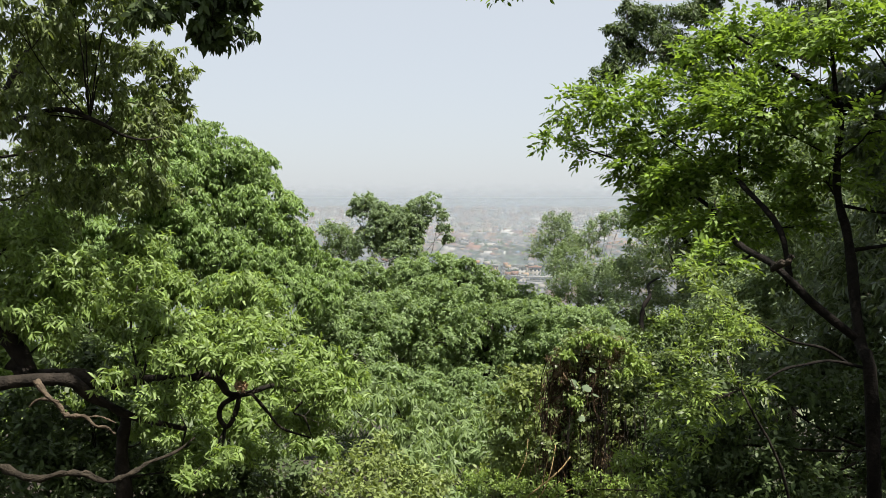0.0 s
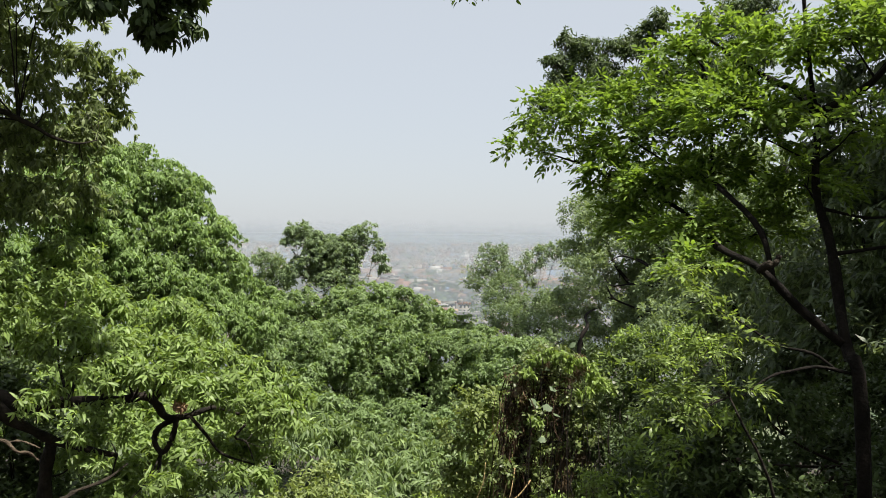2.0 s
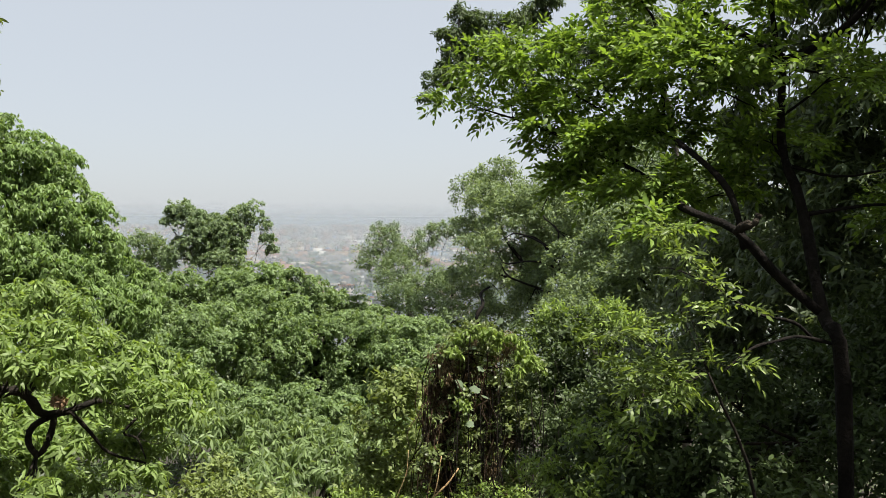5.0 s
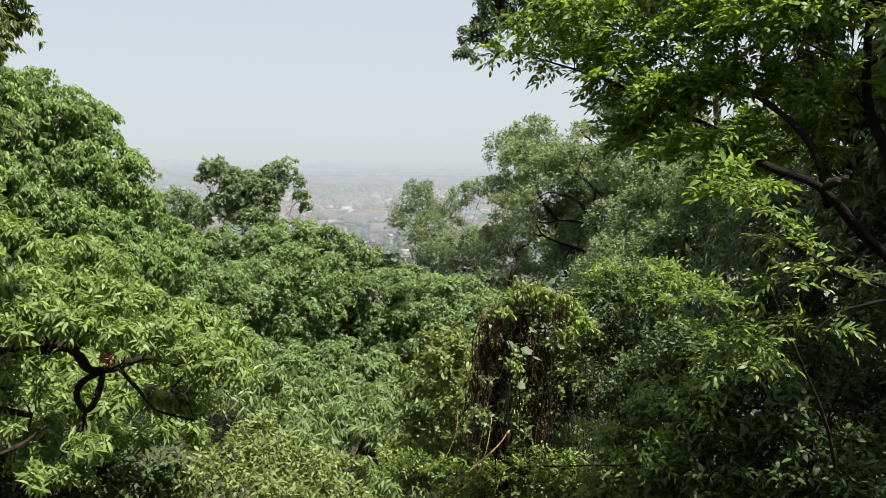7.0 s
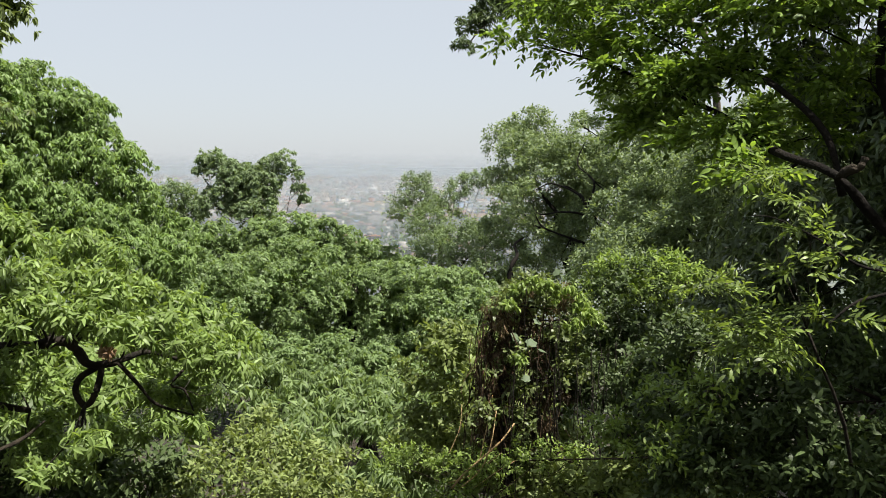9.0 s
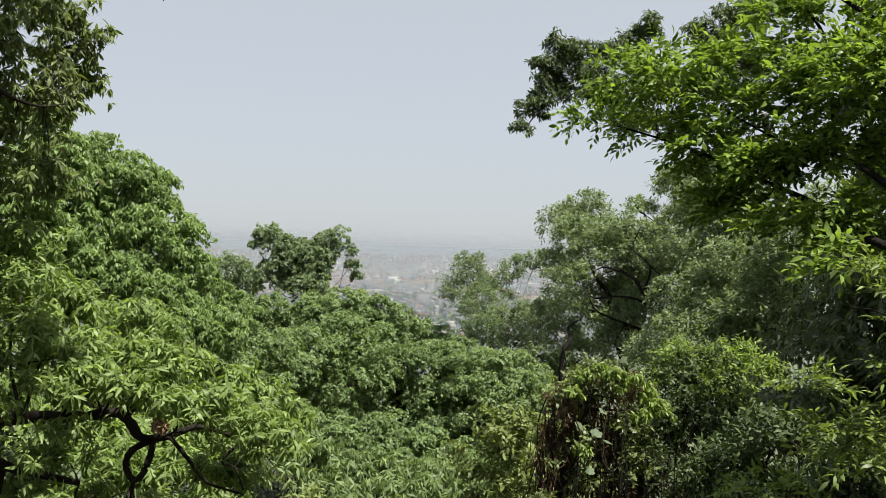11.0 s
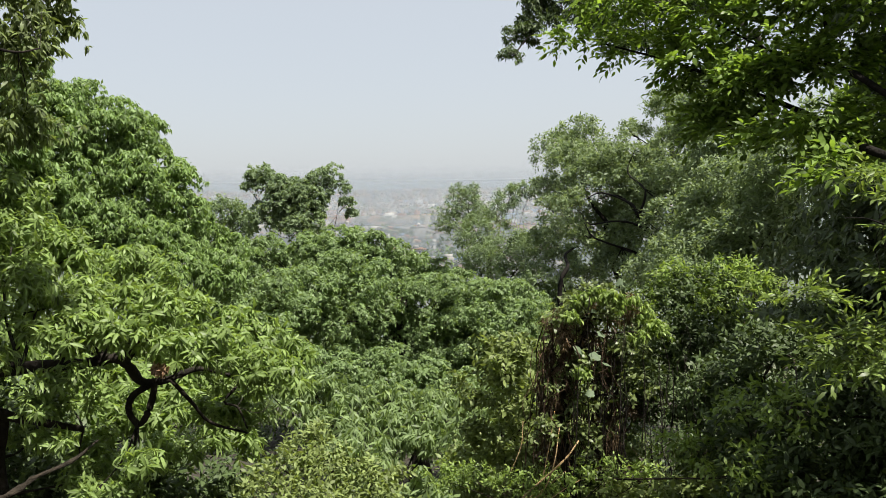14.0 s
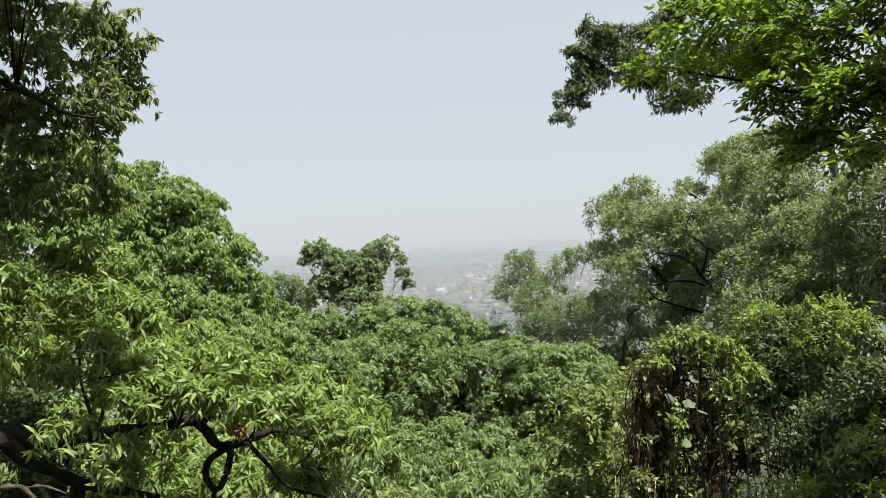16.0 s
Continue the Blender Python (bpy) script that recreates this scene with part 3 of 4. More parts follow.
tree("spreading_tree", "broad mid-green tree with dark crooked limbs showing through", [base_at(6.0, 28.5), (5.9, 28.5, -5), (5.2, 28.8, -2.6), (5.0, 29, -1.4)], [.16, .13, .1, .05],
     [(3.91, 30.74, 0.76, 0.79), (4.67, 30.62, 1.14, 0.79), (3.48, 29.79, -0.49, 0.62), (4.80, 29.61, -0.01, 1.06), (5.83, 29.43, -0.04, 1.02), (3.95, 29.72, -1.07, 0.62), (5.73, 28.41, -1.11, 0.74), (6.31, 27.27, -0.74, 1.19), (6.78, 25.10, -0.28, 1.10), (7.17, 29.12, 0.63, 0.82), (5.55, 25.34, -1.77, 0.94), (4.55, 25.45, -2.77, 0.78), (3.49, 24.58, -2.90, 0.60), (5.48, 23.22, -2.63, 1.15), (6.01, 21.11, -1.56, 0.92), (7.33, 24.93, -0.74, 0.95), (8.27, 26.75, 0.32, 0.85), (7.71, 23.76, -0.88, 0.91)]
     + [(3.17, 28.82, -0.39, 0.42), (3.84, 28.74, 0.38, 0.70), (3.10, 27.81, -0.94, 0.34), (3.71, 27.23, -0.91, 0.56), (4.59, 27.62, -0.24, 0.88), (5.55, 27.44, 0.28, 0.95), (6.14, 26.29, -0.51, 0.91), (2.97, 25.78, -1.64, 0.62), (7.05, 28.05, 2.06, 0.81), (8.00, 27.79, 2.25, 0.81), (7.15, 26.01, 1.12, 0.92), (6.54, 22.02, 1.19, 0.61), (5.73, 28.60, 1.29, 0.35), (6.45, 21.55, 0.40, 0.73), (6.19, 22.15, -0.19, 0.77), (7.03, 22.03, 1.81, 0.42)]
     + [(4.72, 29.39, -1.32, 0.5), (5.19, 29.08, -1.86, 0.79), (4.37, 28.79, -2.17, 0.60), (5.64, 29.44, -1.17, 0.76), (3.66, 26.90, -1.72, 0.39), (4.59, 25.69, -2.34, 0.50), (5.11, 25.65, -1.59, 0.54), (4.43, 26.54, -2.20, 0.42), (4.82, 26.09, -1.91, 0.32)],
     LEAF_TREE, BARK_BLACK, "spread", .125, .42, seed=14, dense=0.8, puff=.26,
     limbs=[([(5.56, 27.56, -2.22), (4.99, 28.02, -1.56), (4.43, 28.65, -0.71), (4.28, 29.69, 0.35)], [.08, .065, .045, .02]), ([(5.40, 27.60, -2.05), (4.78, 27.83, -1.89), (4.16, 28.14, -1.80), (3.66, 29.26, -0.88)], [.06, .045, .035, .02]),
            ([(5.67, 27.34, -2.13), (6.05, 27.52, -1.06), (6.76, 27.69, -0.08)], [.06, .045, .02]), ([(2.78, 23.57, -3.54), (2.75, 23.65, -3.05), (2.82, 23.69, -2.62), (3.00, 23.90, -2.36), (3.04, 24.52, -2.12), (3.55, 25.68, -1.98)], [.07, .062, .055, .05, .035, .02]), ([(5.12, 24.78, -2.23), (4.91, 24.83, -2.10), (4.26, 24.97, -1.87), (3.89, 25.25, -1.69), (3.76, 25.69, -1.35)], [.04, .036, .032, .024, .012]),
            ([(5.15, 25.46, -1.20), (4.94, 25.51, -0.81), (4.61, 25.78, -0.60), (4.19, 26.06, -0.72)], [.035, .028, .02, .01]), ([(5.85, 27.88, 0.83), (5.81, 27.98, 1.06), (5.69, 28.21, 1.18), (5.61, 28.42, 1.38)], [.03, .028, .022, .012]), ([(5.42, 24.76, -1.66), (4.89, 24.89, -1.34), (4.33, 24.99, -1.29), (4.00, 26.26, -1.40), (3.80, 26.71, -1.01)], [.032, .03, .026, .02, .01]),
            ([(5.29, 24.80, -1.51), (4.98, 24.89, -1.05), (4.90, 25.11, -0.83), (4.35, 26.24, -0.53), (3.97, 26.70, -0.73)], [.04, .034, .03, .024, .012]), ([(5.04, 24.87, -1.20), (5.32, 25.24, -0.48), (5.14, 26.51, 0.02), (5.45, 26.95, 0.66)], [.035, .028, .02, .012])])
tree("thin_tree", "tall thin grey-green tree behind the spreading tree", [base_at(8.6, 33), (8.5, 33, -2), (8.0, 33, 3)], [.2, .15, .06],
     [(7.80, 31.99, 2.24, 0.73), (6.80, 32.25, 1.54, 0.44), (8.71, 31.78, 1.86, 0.81), (9.58, 31.51, 2.01, 0.91), (8.27, 31.92, 1.21, 0.81)], LEAF_GREY, BARK_GREY, "spread", .09, .4, seed=15, dense=0.7)
tree("dark_tree", "tall dark green tree reaching over from one side", [base_at(8.6, 24), (8.5, 24, -2), (8.0, 23.6, 2), (7.3, 22.7, 3.3)], [.14, .12, .1, .08],
     [(2.3, 23.8, 5.1, .36), (2.75, 23.8, 4.95, .42), (2.05, 23.8, 4.5, .34), (1.57, 23.28, 2.82, 0.28), (1.90, 23.69, 3.33, 0.48), (2.31, 24.07, 3.95, 0.62), (2.90, 24.23, 4.43, 0.81), (3.56, 23.94, 3.83, 0.74), (4.0, 24.18, 4.9, 0.62), (4.4, 24.1, 5.2, .5), (4.90, 23.66, 4.03, 0.74), (4.41, 23.38, 3.11, 0.67), (6.05, 22.88, 3.99, 0.87), (4.7, 24, 5.6, .45), (7.2, 23.6, 5.9, .7), (6.3, 23.6, 5.5, .6), (6.9, 23.2, 4.6, .7)],
     LEAF_DARK, BARK_GREY, "droop", .15, .28, seed=16, dense=1.1,
     limbs=[([(6.99, 22.50, 3.38), (5.42, 23.03, 4.03), (3.96, 23.85, 3.95), (2.73, 24.02, 4.00), (2.04, 23.67, 3.40), (1.63, 23.37, 2.88)], [.09, .07, .05, .04, .025, .012])])
tree("dome_tree", "big rounded tree with dense drooping mid-green leaves", [base_at(-7.6, 20), (-7.6, 20, -4), (-7.5, 20, -.8)], [.4, .3, .12],
     [(-7.78, 19.47, 1.17, 0.96), (-7.01, 19.78, 0.82, 0.92), (-6.51, 19.96, 0.64, 0.68), (-6.40, 20.50, 1.11, 0.28), (-7.38, 19.13, 0.04, 1.08), (-6.40, 19.48, -0.20, 1.02), (-5.93, 20.15, -0.09, 0.61), (-5.71, 20.19, -0.80, 0.64), (-6.76, 18.79, -1.06, 1.05), (-6.02, 19.55, -1.34, 0.84), (-7.60, 18.48, -0.92, 1.05), (-8.05, 18.28, 0.98, 0.93), (-7.82, 17.86, -0.07, 0.91), (-5.52, 21.25, -1.35, 0.58), (-4.93, 21.37, -1.75, 0.54), (-8.16, 18.17, 1.79, 0.70), (-8.40, 17.04, 0.41, 1.10), (-7.98, 17.21, -1.06, 0.99), (-5.48, 19.15, -1.83, 0.65), (-4.91, 19.28, -2.03, 0.58), (-5.80, 17.98, -1.99, 0.66), (-6.12, 16.82, -1.86, 0.73)] + [(-8.59, 15.81, -0.57, 0.69), (-9.18, 15.47, -0.77, 0.80), (-7.98, 16.12, -0.80, 0.69)],
     LEAF_DOME, BARK_DARK, "hang", .125, .33, seed=17, low=-.38, dense=1.0, puff=.38, heart=.45)
tree("canopy_tree", "wide rounded canopy of dense mid-green leaves", [base_at(-1.5, 23), (-1.5, 23, -5.5), (-1.2, 23, -3)], [.4, .3, .15],
     [(-2.94, 24.26, -1.80, 0.61), (-2.23, 24.33, -1.79, 0.58), (-3.63, 24.66, -1.90, 0.59), (-1.51, 24.37, -2.04, 0.52), (-4.71, 24.48, -1.92, 0.56), (-5.41, 24.33, -1.96, 0.50), (-2.49, 22.66, -3.09, 1.52), (-3.92, 21.45, -2.90, 1.09), (-4.99, 21.80, -2.47, 0.79), (-3.38, 24.17, -2.19, 0.73), (-1.66, 24.31, -2.59, 0.67), (-2.66, 21.95, -4.18, 0.93), (-4.06, 20.29, -3.59, 0.81), (-4.86, 19.69, -3.00, 0.77), (-3.60, 24.52, -3.30, 1.34), (-1.69, 24.13, -3.88, 1.02), (-1.77, 25.37, -5.39, 1.02), (-2.84, 25.25, -5.49, 1.02), (-0.70, 25.39, -5.57, 1.03), (-3.76, 24.20, -5.02, 0.89),
      (-1.5, 19.6, -4.25, .72), (-2.4, 19.3, -4.15, .72), (-.6, 19.8, -4.5, .7), (.3, 20, -4.8, .7), (-3.2, 18.9, -3.95, .66)],
     LEAF_MOUND, BARK_DARK, "droop", .105, .45, seed=18, dense=.95, puff=.42, heart=.45)
tree("canopy_tree", "low rounded canopy of dense blue-tinged green leaves", [base_at(1.8, 22.5), (1.8, 22.5, -6), (1.6, 22.5, -3.8)], [.36, .28, .12],
     [(0.75, 22.17, -3.79, 1.49), (-0.60, 23.28, -3.14, 1.03), (1.63, 22.12, -3.80, 0.96), (-0.05, 24.65, -2.71, 0.59), (-0.86, 24.86, -2.48, 0.57), (-1.03, 22.79, -4.24, 0.91), (0.66, 24.30, -3.08, 0.67), (1.38, 24.26, -3.16, 0.59), (0.09, 22.01, -4.66, 0.93), (1.14, 21.95, -4.80, 0.88), (1.92, 20.91, -4.60, 0.71), (0.52, 24.67, -4.01, 1.34), (0.65, 24.88, -5.57, 0.91), (1.90, 22.11, -3.71, 0.80), (1.28, 22.52, -3.36, 0.95)],
     LEAF_MOUND, BARK_DARK, "droop", .1, .45, seed=19, dense=.95, puff=.4, heart=.45)
crest = [(-6.6, -2.5), (-5.8, -2.55), (-5.0, -2.6), (-4.2, -2.45), (-3.4, -2.35), (-2.6, -2.35), (-1.8, -2.6), (-1.0, -3.0), (-.2, -3.25), (.6, -3.55), (1.4, -3.65), (2.1, -3.6), (2.8, -3.65), (3.5, -3.7)]
tree("canopy_tree", "shaded rounded canopy of mid-green leaves further down the slope", [base_at(-1.4, 27), (-1.4, 27, -6), (-1.5, 27, -4)], [.36, .28, .12],
     [(x, 26.6, z, .62) for x, z in crest] + [(x, 26.2, z - .9, .8) for x, z in crest[::2]],
     LEAF_MOUND, BARK_DARK, "droop", .15, .38, seed=44, dense=.9, puff=.36, heart=.4)
tree("willowy_tree", "low leafy tree with pale drooping narrow leaves", [base_at(-.8, 15.5), (-.8, 15.5, -5), (-.8, 15.6, -4)], [.22, .18, .1],
     [(x, y, z, r * .86) for x, y, z, r in [(-2.76, 15.89, -3.51, 0.57), (-2.03, 15.92, -3.82, 0.57), (-1.29, 15.98, -3.90, 0.53), (-0.55, 16.01, -3.97, 0.53), (0.11, 16.03, -3.89, 0.42), (-2.12, 14.84, -3.95, 0.58), (-1.35, 14.88, -4.11, 0.58), (-0.57, 14.93, -4.14, 0.57), (0.01, 14.48, -3.90, 0.46), (-2.80, 13.84, -3.30, 0.49), (-1.64, 12.84, -3.83, 0.50), (-0.11, 12.45, -3.75, 0.48), (-0.32, 11.35, -3.87, 0.44), (-0.90, 11.80, -4.01, 0.46)]],
     LEAF_WILLOW, BARK_DARK, "hang", .17, .24, seed=20, dense=.6, puff=.36, heart=.6)
tree("blue_green_tree", "shaded tree with drooping blue-green leaves", [base_at(4.6, 11.5), (4.6, 11.5, -2.5), (4.4, 11.5, 0)], [.22, .16, .06],
     [(3.51, 10.37, -1.05, 0.69), (3.86, 10.29, -0.38, 0.76), (2.53, 10.03, -1.78, 0.53), (2.82, 9.44, -1.70, 0.62), (3.08, 8.84, -1.61, 0.59), (3.72, 9.24, -0.88, 0.85)]
     + [(3.63, 8.20, -0.77, 0.60), (4.00, 8.06, -0.21, 0.65), (3.83, 7.50, -1.13, 0.62), (3.18, 8.33, -1.24, 0.43), (4.42, 7.81, -0.69, 0.82), (4.33, 8.44, 0.46, 0.64), (3.87, 8.68, -0.11, 0.52)]
     + [(3.10, 9.04, 1.10, 0.36), (3.35, 9.00, 0.5, 0.42)] + [(3.47, 8.94, 0.30, 0.45), (3.69, 8.64, 0.37, 0.44), (3.45, 9.36, 0.75, 0.35), (3.48, 8.73, -0.11, 0.33)] + [(3.94, 8.49, 1.61, 0.64), (3.74, 9.19, 1.25, 0.47), (3.92, 8.07, 0.72, 0.61), (3.74, 8.72, 0.42, 0.47), (4.14, 8.27, 2.17, 0.65)],
     LEAF_BLUE, BARK_DARK, "droop", .12, .28, seed=21)
tree("slope_tree", "soft mid-green tree with small leaves on the slope", [base_at(3.6, 13), (3.6, 13, -3), (3.5, 12.8, -1)], [.14, .11, .05],
     [(3.11, 13.62, -0.94, 0.65), (3.58, 13.00, -0.56, 0.70), (2.73, 12.4, -1.44, 0.62), (3.39, 12.2, -1.12, 0.72), (3.94, 11.86, -0.03, 0.72), (2.9, 13.2, -1.6, .5), (3.5, 13.4, -1.5, .7)],
     LEAF_TREE, BARK_DARK, "spread", .07, .42, seed=43, dense=.8, puff=.2, heart=.3)
tree("upper_leafy_tree", "tall near tree with dense drooping leaves in shade", [base_at(-6.5, 8.6), (-6.3, 8.5, -1.5), (-5.7, 8.4, 0.2), (-4.7, 8.1, 1.6)], [.17, .15, .11, .05],
     [(-3.39, 8.25, 1.21, 0.19), (-3.54, 8.22, 0.95, 0.29), (-3.70, 8.09, 1.36, 0.34), (-3.86, 7.85, 0.96, 0.42, .5), (-4.04, 7.38, 1.20, 0.49), (-3.75, 7.94, 0.55, 0.38), (-4.05, 7.57, 0.53, 0.46, .65), (-3.5, 7.95, .74, .17), (-4.35, 7.0, 0.75, 0.44), (-5.6, 9.7, 0.25, 0.6), (-5.1, 9.4, 0.75, 0.5), (-5.8, 9.8, -0.4, 0.6), (-5.3, 9.0, 1.3, .55), (-4.03, 7.82, 0.08, 0.45), (-3.86, 8.46, 0.14, 0.33), (-3.81, 6.33, 1.28, 0.36), (-3.64, 6.95, 1.58, 0.36), (-3.54, 7.65, 1.68, 0.27), (-3.54, 6.35, 1.86, 0.42), (-3.35, 6.96, 2.07, 0.38)],
     LEAF_OLIVE, BARK_DARK, "hang", .078, .32, seed=22, near=True, picked=150, dense=.75,
     limbs=[([(-5.35, 8.3, 0.75), (-4.07, 7.2, 0.82), (-3.73, 7.3, 0.72), (-3.57, 7.4, 0.62), (-3.41, 7.5, 0.58), (-3.29, 7.6, 0.62)], [.03, .022, .018, .013, .009, .005])])
tree("overhanging_bough", "dark leafy bough hanging from above", [base_at(-6.2, 6.2), (-6.0, 6.2, 1), (-4.6, 6.5, 2.8), (-3.0, 6.8, 2.2)], [.2, .16, .08, .03],
     [(-2.42, 6.75, 1.39, 0.16), (-2.64, 6.64, 1.51, 0.19), (-2.28, 6.75, 1.58, 0.12), (-2.84, 6.47, 1.40, 0.14), (-2.52, 6.73, 1.28, 0.07)]
     # unseen masses higher up, added to shade the bough and the tree behind
     + [(-2.4, 6.5, 2.3, .32), (-2.0, 6.3, 2.5, .3), (-4.1, 6.4, 3.3, .7), (-4.5, 7.0, 3.3, .8), (-3.9, 7.2, 3.4, .6)],
     LEAF_DARK, BARK_DARK, "droop", .105, .42, seed=23, near=True, picked=80)
tree("crooked_tree", "low spreading tree with dark crooked limbs and bright drooping leaves", [base_at(-5.9, 8.6), (-5.05, 6.60, -1.79), (-4.73, 6.87, -0.95), (-4.44, 6.99, -1.06), (-4.19, 7.02, -1.42)], [.13, .11, .09, .08, .06],
     [(-3.77, 8.16, -0.40, 0.26), (-3.70, 7.95, -0.74, 0.35), (-3.44, 8.06, -0.84, 0.26), (-3.48, 7.67, -1.12, 0.34), (-3.18, 7.92, -1.10, 0.29), (-2.85, 8.02, -1.23, 0.27), (-2.52, 8.00, -1.36, 0.26), (-2.23, 8.18, -1.44, 0.25), (-1.99, 8.33, -1.55, 0.21), (-1.77, 8.46, -1.64, 0.15), (-2.80, 7.58, -1.40, 0.19), (-3.17, 7.45, -1.33, 0.23), (-2.42, 7.89, -1.58, 0.20), (-2.09, 8.06, -1.70, 0.22), (-1.84, 8.21, -1.79, 0.19), (-3.34, 7.92, -1.86, 0.20), (-2.40, 8.41, -2.14, 0.23), (-2.69, 8.46, -2.42, 0.24), (-2.14, 8.48, -2.12, 0.21), (-3.15, 7.92, -2.20, 0.20)]
     + [(-4.64, 7.47, -0.32, 0.45), (-4.26, 7.44, -0.67, 0.44), (-4.42, 7.08, -0.93, 0.43), (-4.10, 7.13, -1.09, 0.26), (-3.51, 7.80, -2.06, 0.22), (-3.09, 7.67, -2.37, 0.22)]
     + [(-2.95, 6.90, -1.23, 0.17), (-2.74, 6.98, -1.22, 0.17), (-2.52, 7.05, -1.29, 0.16), (-2.31, 7.16, -1.37, 0.16), (-2.11, 7.32, -1.40, 0.17), (-1.92, 7.51, -1.53, 0.17), (-2.91, 7.15, -1.10, 0.18), (-2.48, 7.30, -1.16, 0.18), (-1.78, 7.62, -1.66, 0.17)]
     + [(-2.95, 7.0, -1.5, .12), (-3.45, 6.95, -1.46, .13), (-3.13, 6.9, -1.68, .09), (-2.8, 6.9, -2.22, .08), (-3.04, 6.9, -1.89, .07), (-2.47, 6.9, -2.04, .09), (-2.62, 6.9, -2.2, .07)],
     LEAF_DROOP, BARK_DARK, "droop", .078, .31, seed=24, near=True, picked=280,
     limbs=[([(-4.37, 6.99, -1.30), (-4.19, 7.02, -1.43), (-3.90, 7.13, -1.43), (-3.68, 7.17, -1.51), (-3.43, 7.19, -1.48), (-3.15, 7.20, -1.47), (-2.96, 7.28, -1.47), (-2.78, 7.36, -1.45), (-2.69, 7.38, -1.53), (-2.62, 7.38, -1.62), (-2.47, 7.44, -1.62), (-2.30, 7.60, -1.58), (-2.12, 7.74, -1.66)], [.075, .065, .055, .042, .036, .03, .022, .012]),
            ([(-2.56, 7.40, -1.64), (-2.66, 7.37, -1.69), (-2.71, 7.37, -1.76), (-2.70, 7.36, -1.84), (-2.64, 7.36, -1.90), (-2.58, 7.35, -1.82), (-2.56, 7.38, -1.74), (-2.54, 7.39, -1.63)], [.02, .022, .024, .022, .02]),
            ([(-2.45, 7.44, -1.62), (-2.34, 7.54, -1.80), (-2.24, 7.64, -1.97), (-2.01, 7.78, -2.09)], [.014, .013, .011, .007]),
            ([(-2.12, 7.74, -1.66), (-2.07, 7.80, -1.73), (-2.16, 7.74, -1.85), (-2.08, 7.81, -1.91), (-2.01, 7.78, -2.06)], [.012, .011, .009, .006]),
            ([(-4.61, 6.74, -1.49), (-4.28, 6.84, -1.44), (-3.87, 6.97, -1.44), (-3.75, 7.12, -1.60), (-3.49, 7.31, -1.81), (-3.32, 7.37, -1.87), (-3.09, 7.56, -1.98)], [.065, .055, .045, .03, .02]),
            ([(-3.53, 7.34, -1.82), (-3.61, 7.39, -2.15), (-3.57, 7.36, -2.65)], [.05, .055, .065])])
(v, q, t), tc = clump((-2.4, 7.02, -1.46, 0.03), "hang", .05, .3, True, np.random.default_rng(61), .8)
tagged(part("dead_leaves", mesh_of("dead_leaves", v, q, t), LEAF_TAN, None), "small tuft of dead brown leaves caught on the crooked limb", "dead leaves")
bare = thing("bare_branches", (0, 0, 0), "pale grey twisted bare branches in the shade below the crooked tree", "branch")
for i, (line, rr) in enumerate([
        ([(-4.13, 6.21, -1.91), (-3.97, 6.18, -1.94), (-3.72, 6.19, -2.03), (-3.55, 6.29, -2.01), (-3.41, 6.36, -2.04), (-3.26, 6.42, -2.11), (-3.10, 6.51, -2.06), (-3.03, 6.67, -2.02), (-2.90, 6.85, -1.99), (-2.80, 7.03, -1.91)], [.03, .03, .028, .024, .02, .016, .01]),
        ([(-3.26, 6.42, -2.11), (-3.43, 6.41, -2.03), (-3.44, 6.33, -2.07)], [.012, .014, .008]),
        ([(-3.97, 6.69, -1.40), (-3.84, 6.62, -1.50), (-3.76, 6.65, -1.58), (-3.71, 6.66, -1.66), (-3.59, 6.72, -1.68), (-3.51, 6.74, -1.76), (-3.43, 6.78, -1.78), (-3.37, 6.79, -1.84)], [.02, .02, .018, .016, .013, .009]),
        ([(-3.76, 6.65, -1.55), (-3.89, 6.59, -1.52), (-3.98, 6.58, -1.59)], [.014, .012, .006]),
        ([(-3.59, 6.72, -1.69), (-3.49, 6.77, -1.69), (-3.35, 6.77, -1.74)], [.01, .008, .005])]):
    part("branch", tubes("bare_branch", [(line, [k * (.8 if i < 2 else 1) for k in rr])], 9, .26, 80 + i), BARK_PALE if i < 2 else BARK_TAN, bare)
tree("understory_tree", "shaded leafy tree filling the slope under the crooked tree", [base_at(-5.5, 13), (-5.5, 13, -4), (-5.2, 13, -3)], [.12, .09, .05],
     [(-5.27, 11.67, -2.25, 0.50), (-4.71, 11.87, -2.44, 0.50), (-4.11, 12.06, -2.56, 0.50), (-3.55, 12.22, -2.68, 0.47), (-3.03, 12.30, -2.92, 0.43), (-4.70, 10.71, -2.68, 0.46), (-4.13, 10.91, -2.81, 0.46), (-3.58, 11.10, -2.81, 0.39), (-2.88, 11.21, -3.17, 0.33), (-5.79, 11.49, -1.82, 0.65), (-5.33, 10.46, -2.48, 0.59)] + [(-6.11, 11.42, -1.09, 0.39), (-6.07, 11.37, -1.65, 0.42), (-4.14, 11.49, -2.65, 0.38), (-3.67, 11.61, -2.82, 0.34), (-4.64, 11.32, -2.58, 0.34)] + [(-5.94, 11.37, -2.09, 0.41), (-6.28, 11.18, -2.14, 0.41), (-6.50, 10.52, -1.81, 0.64), (-6.23, 9.94, -2.53, 0.69), (-5.60, 10.54, -1.23, 0.46), (-4.63, 15.18, -2.05, 0.61), (-5.42, 16.03, -1.62, 0.60)],
     LEAF_DROOP, BARK_DARK, "droop", .16, .27, seed=33)
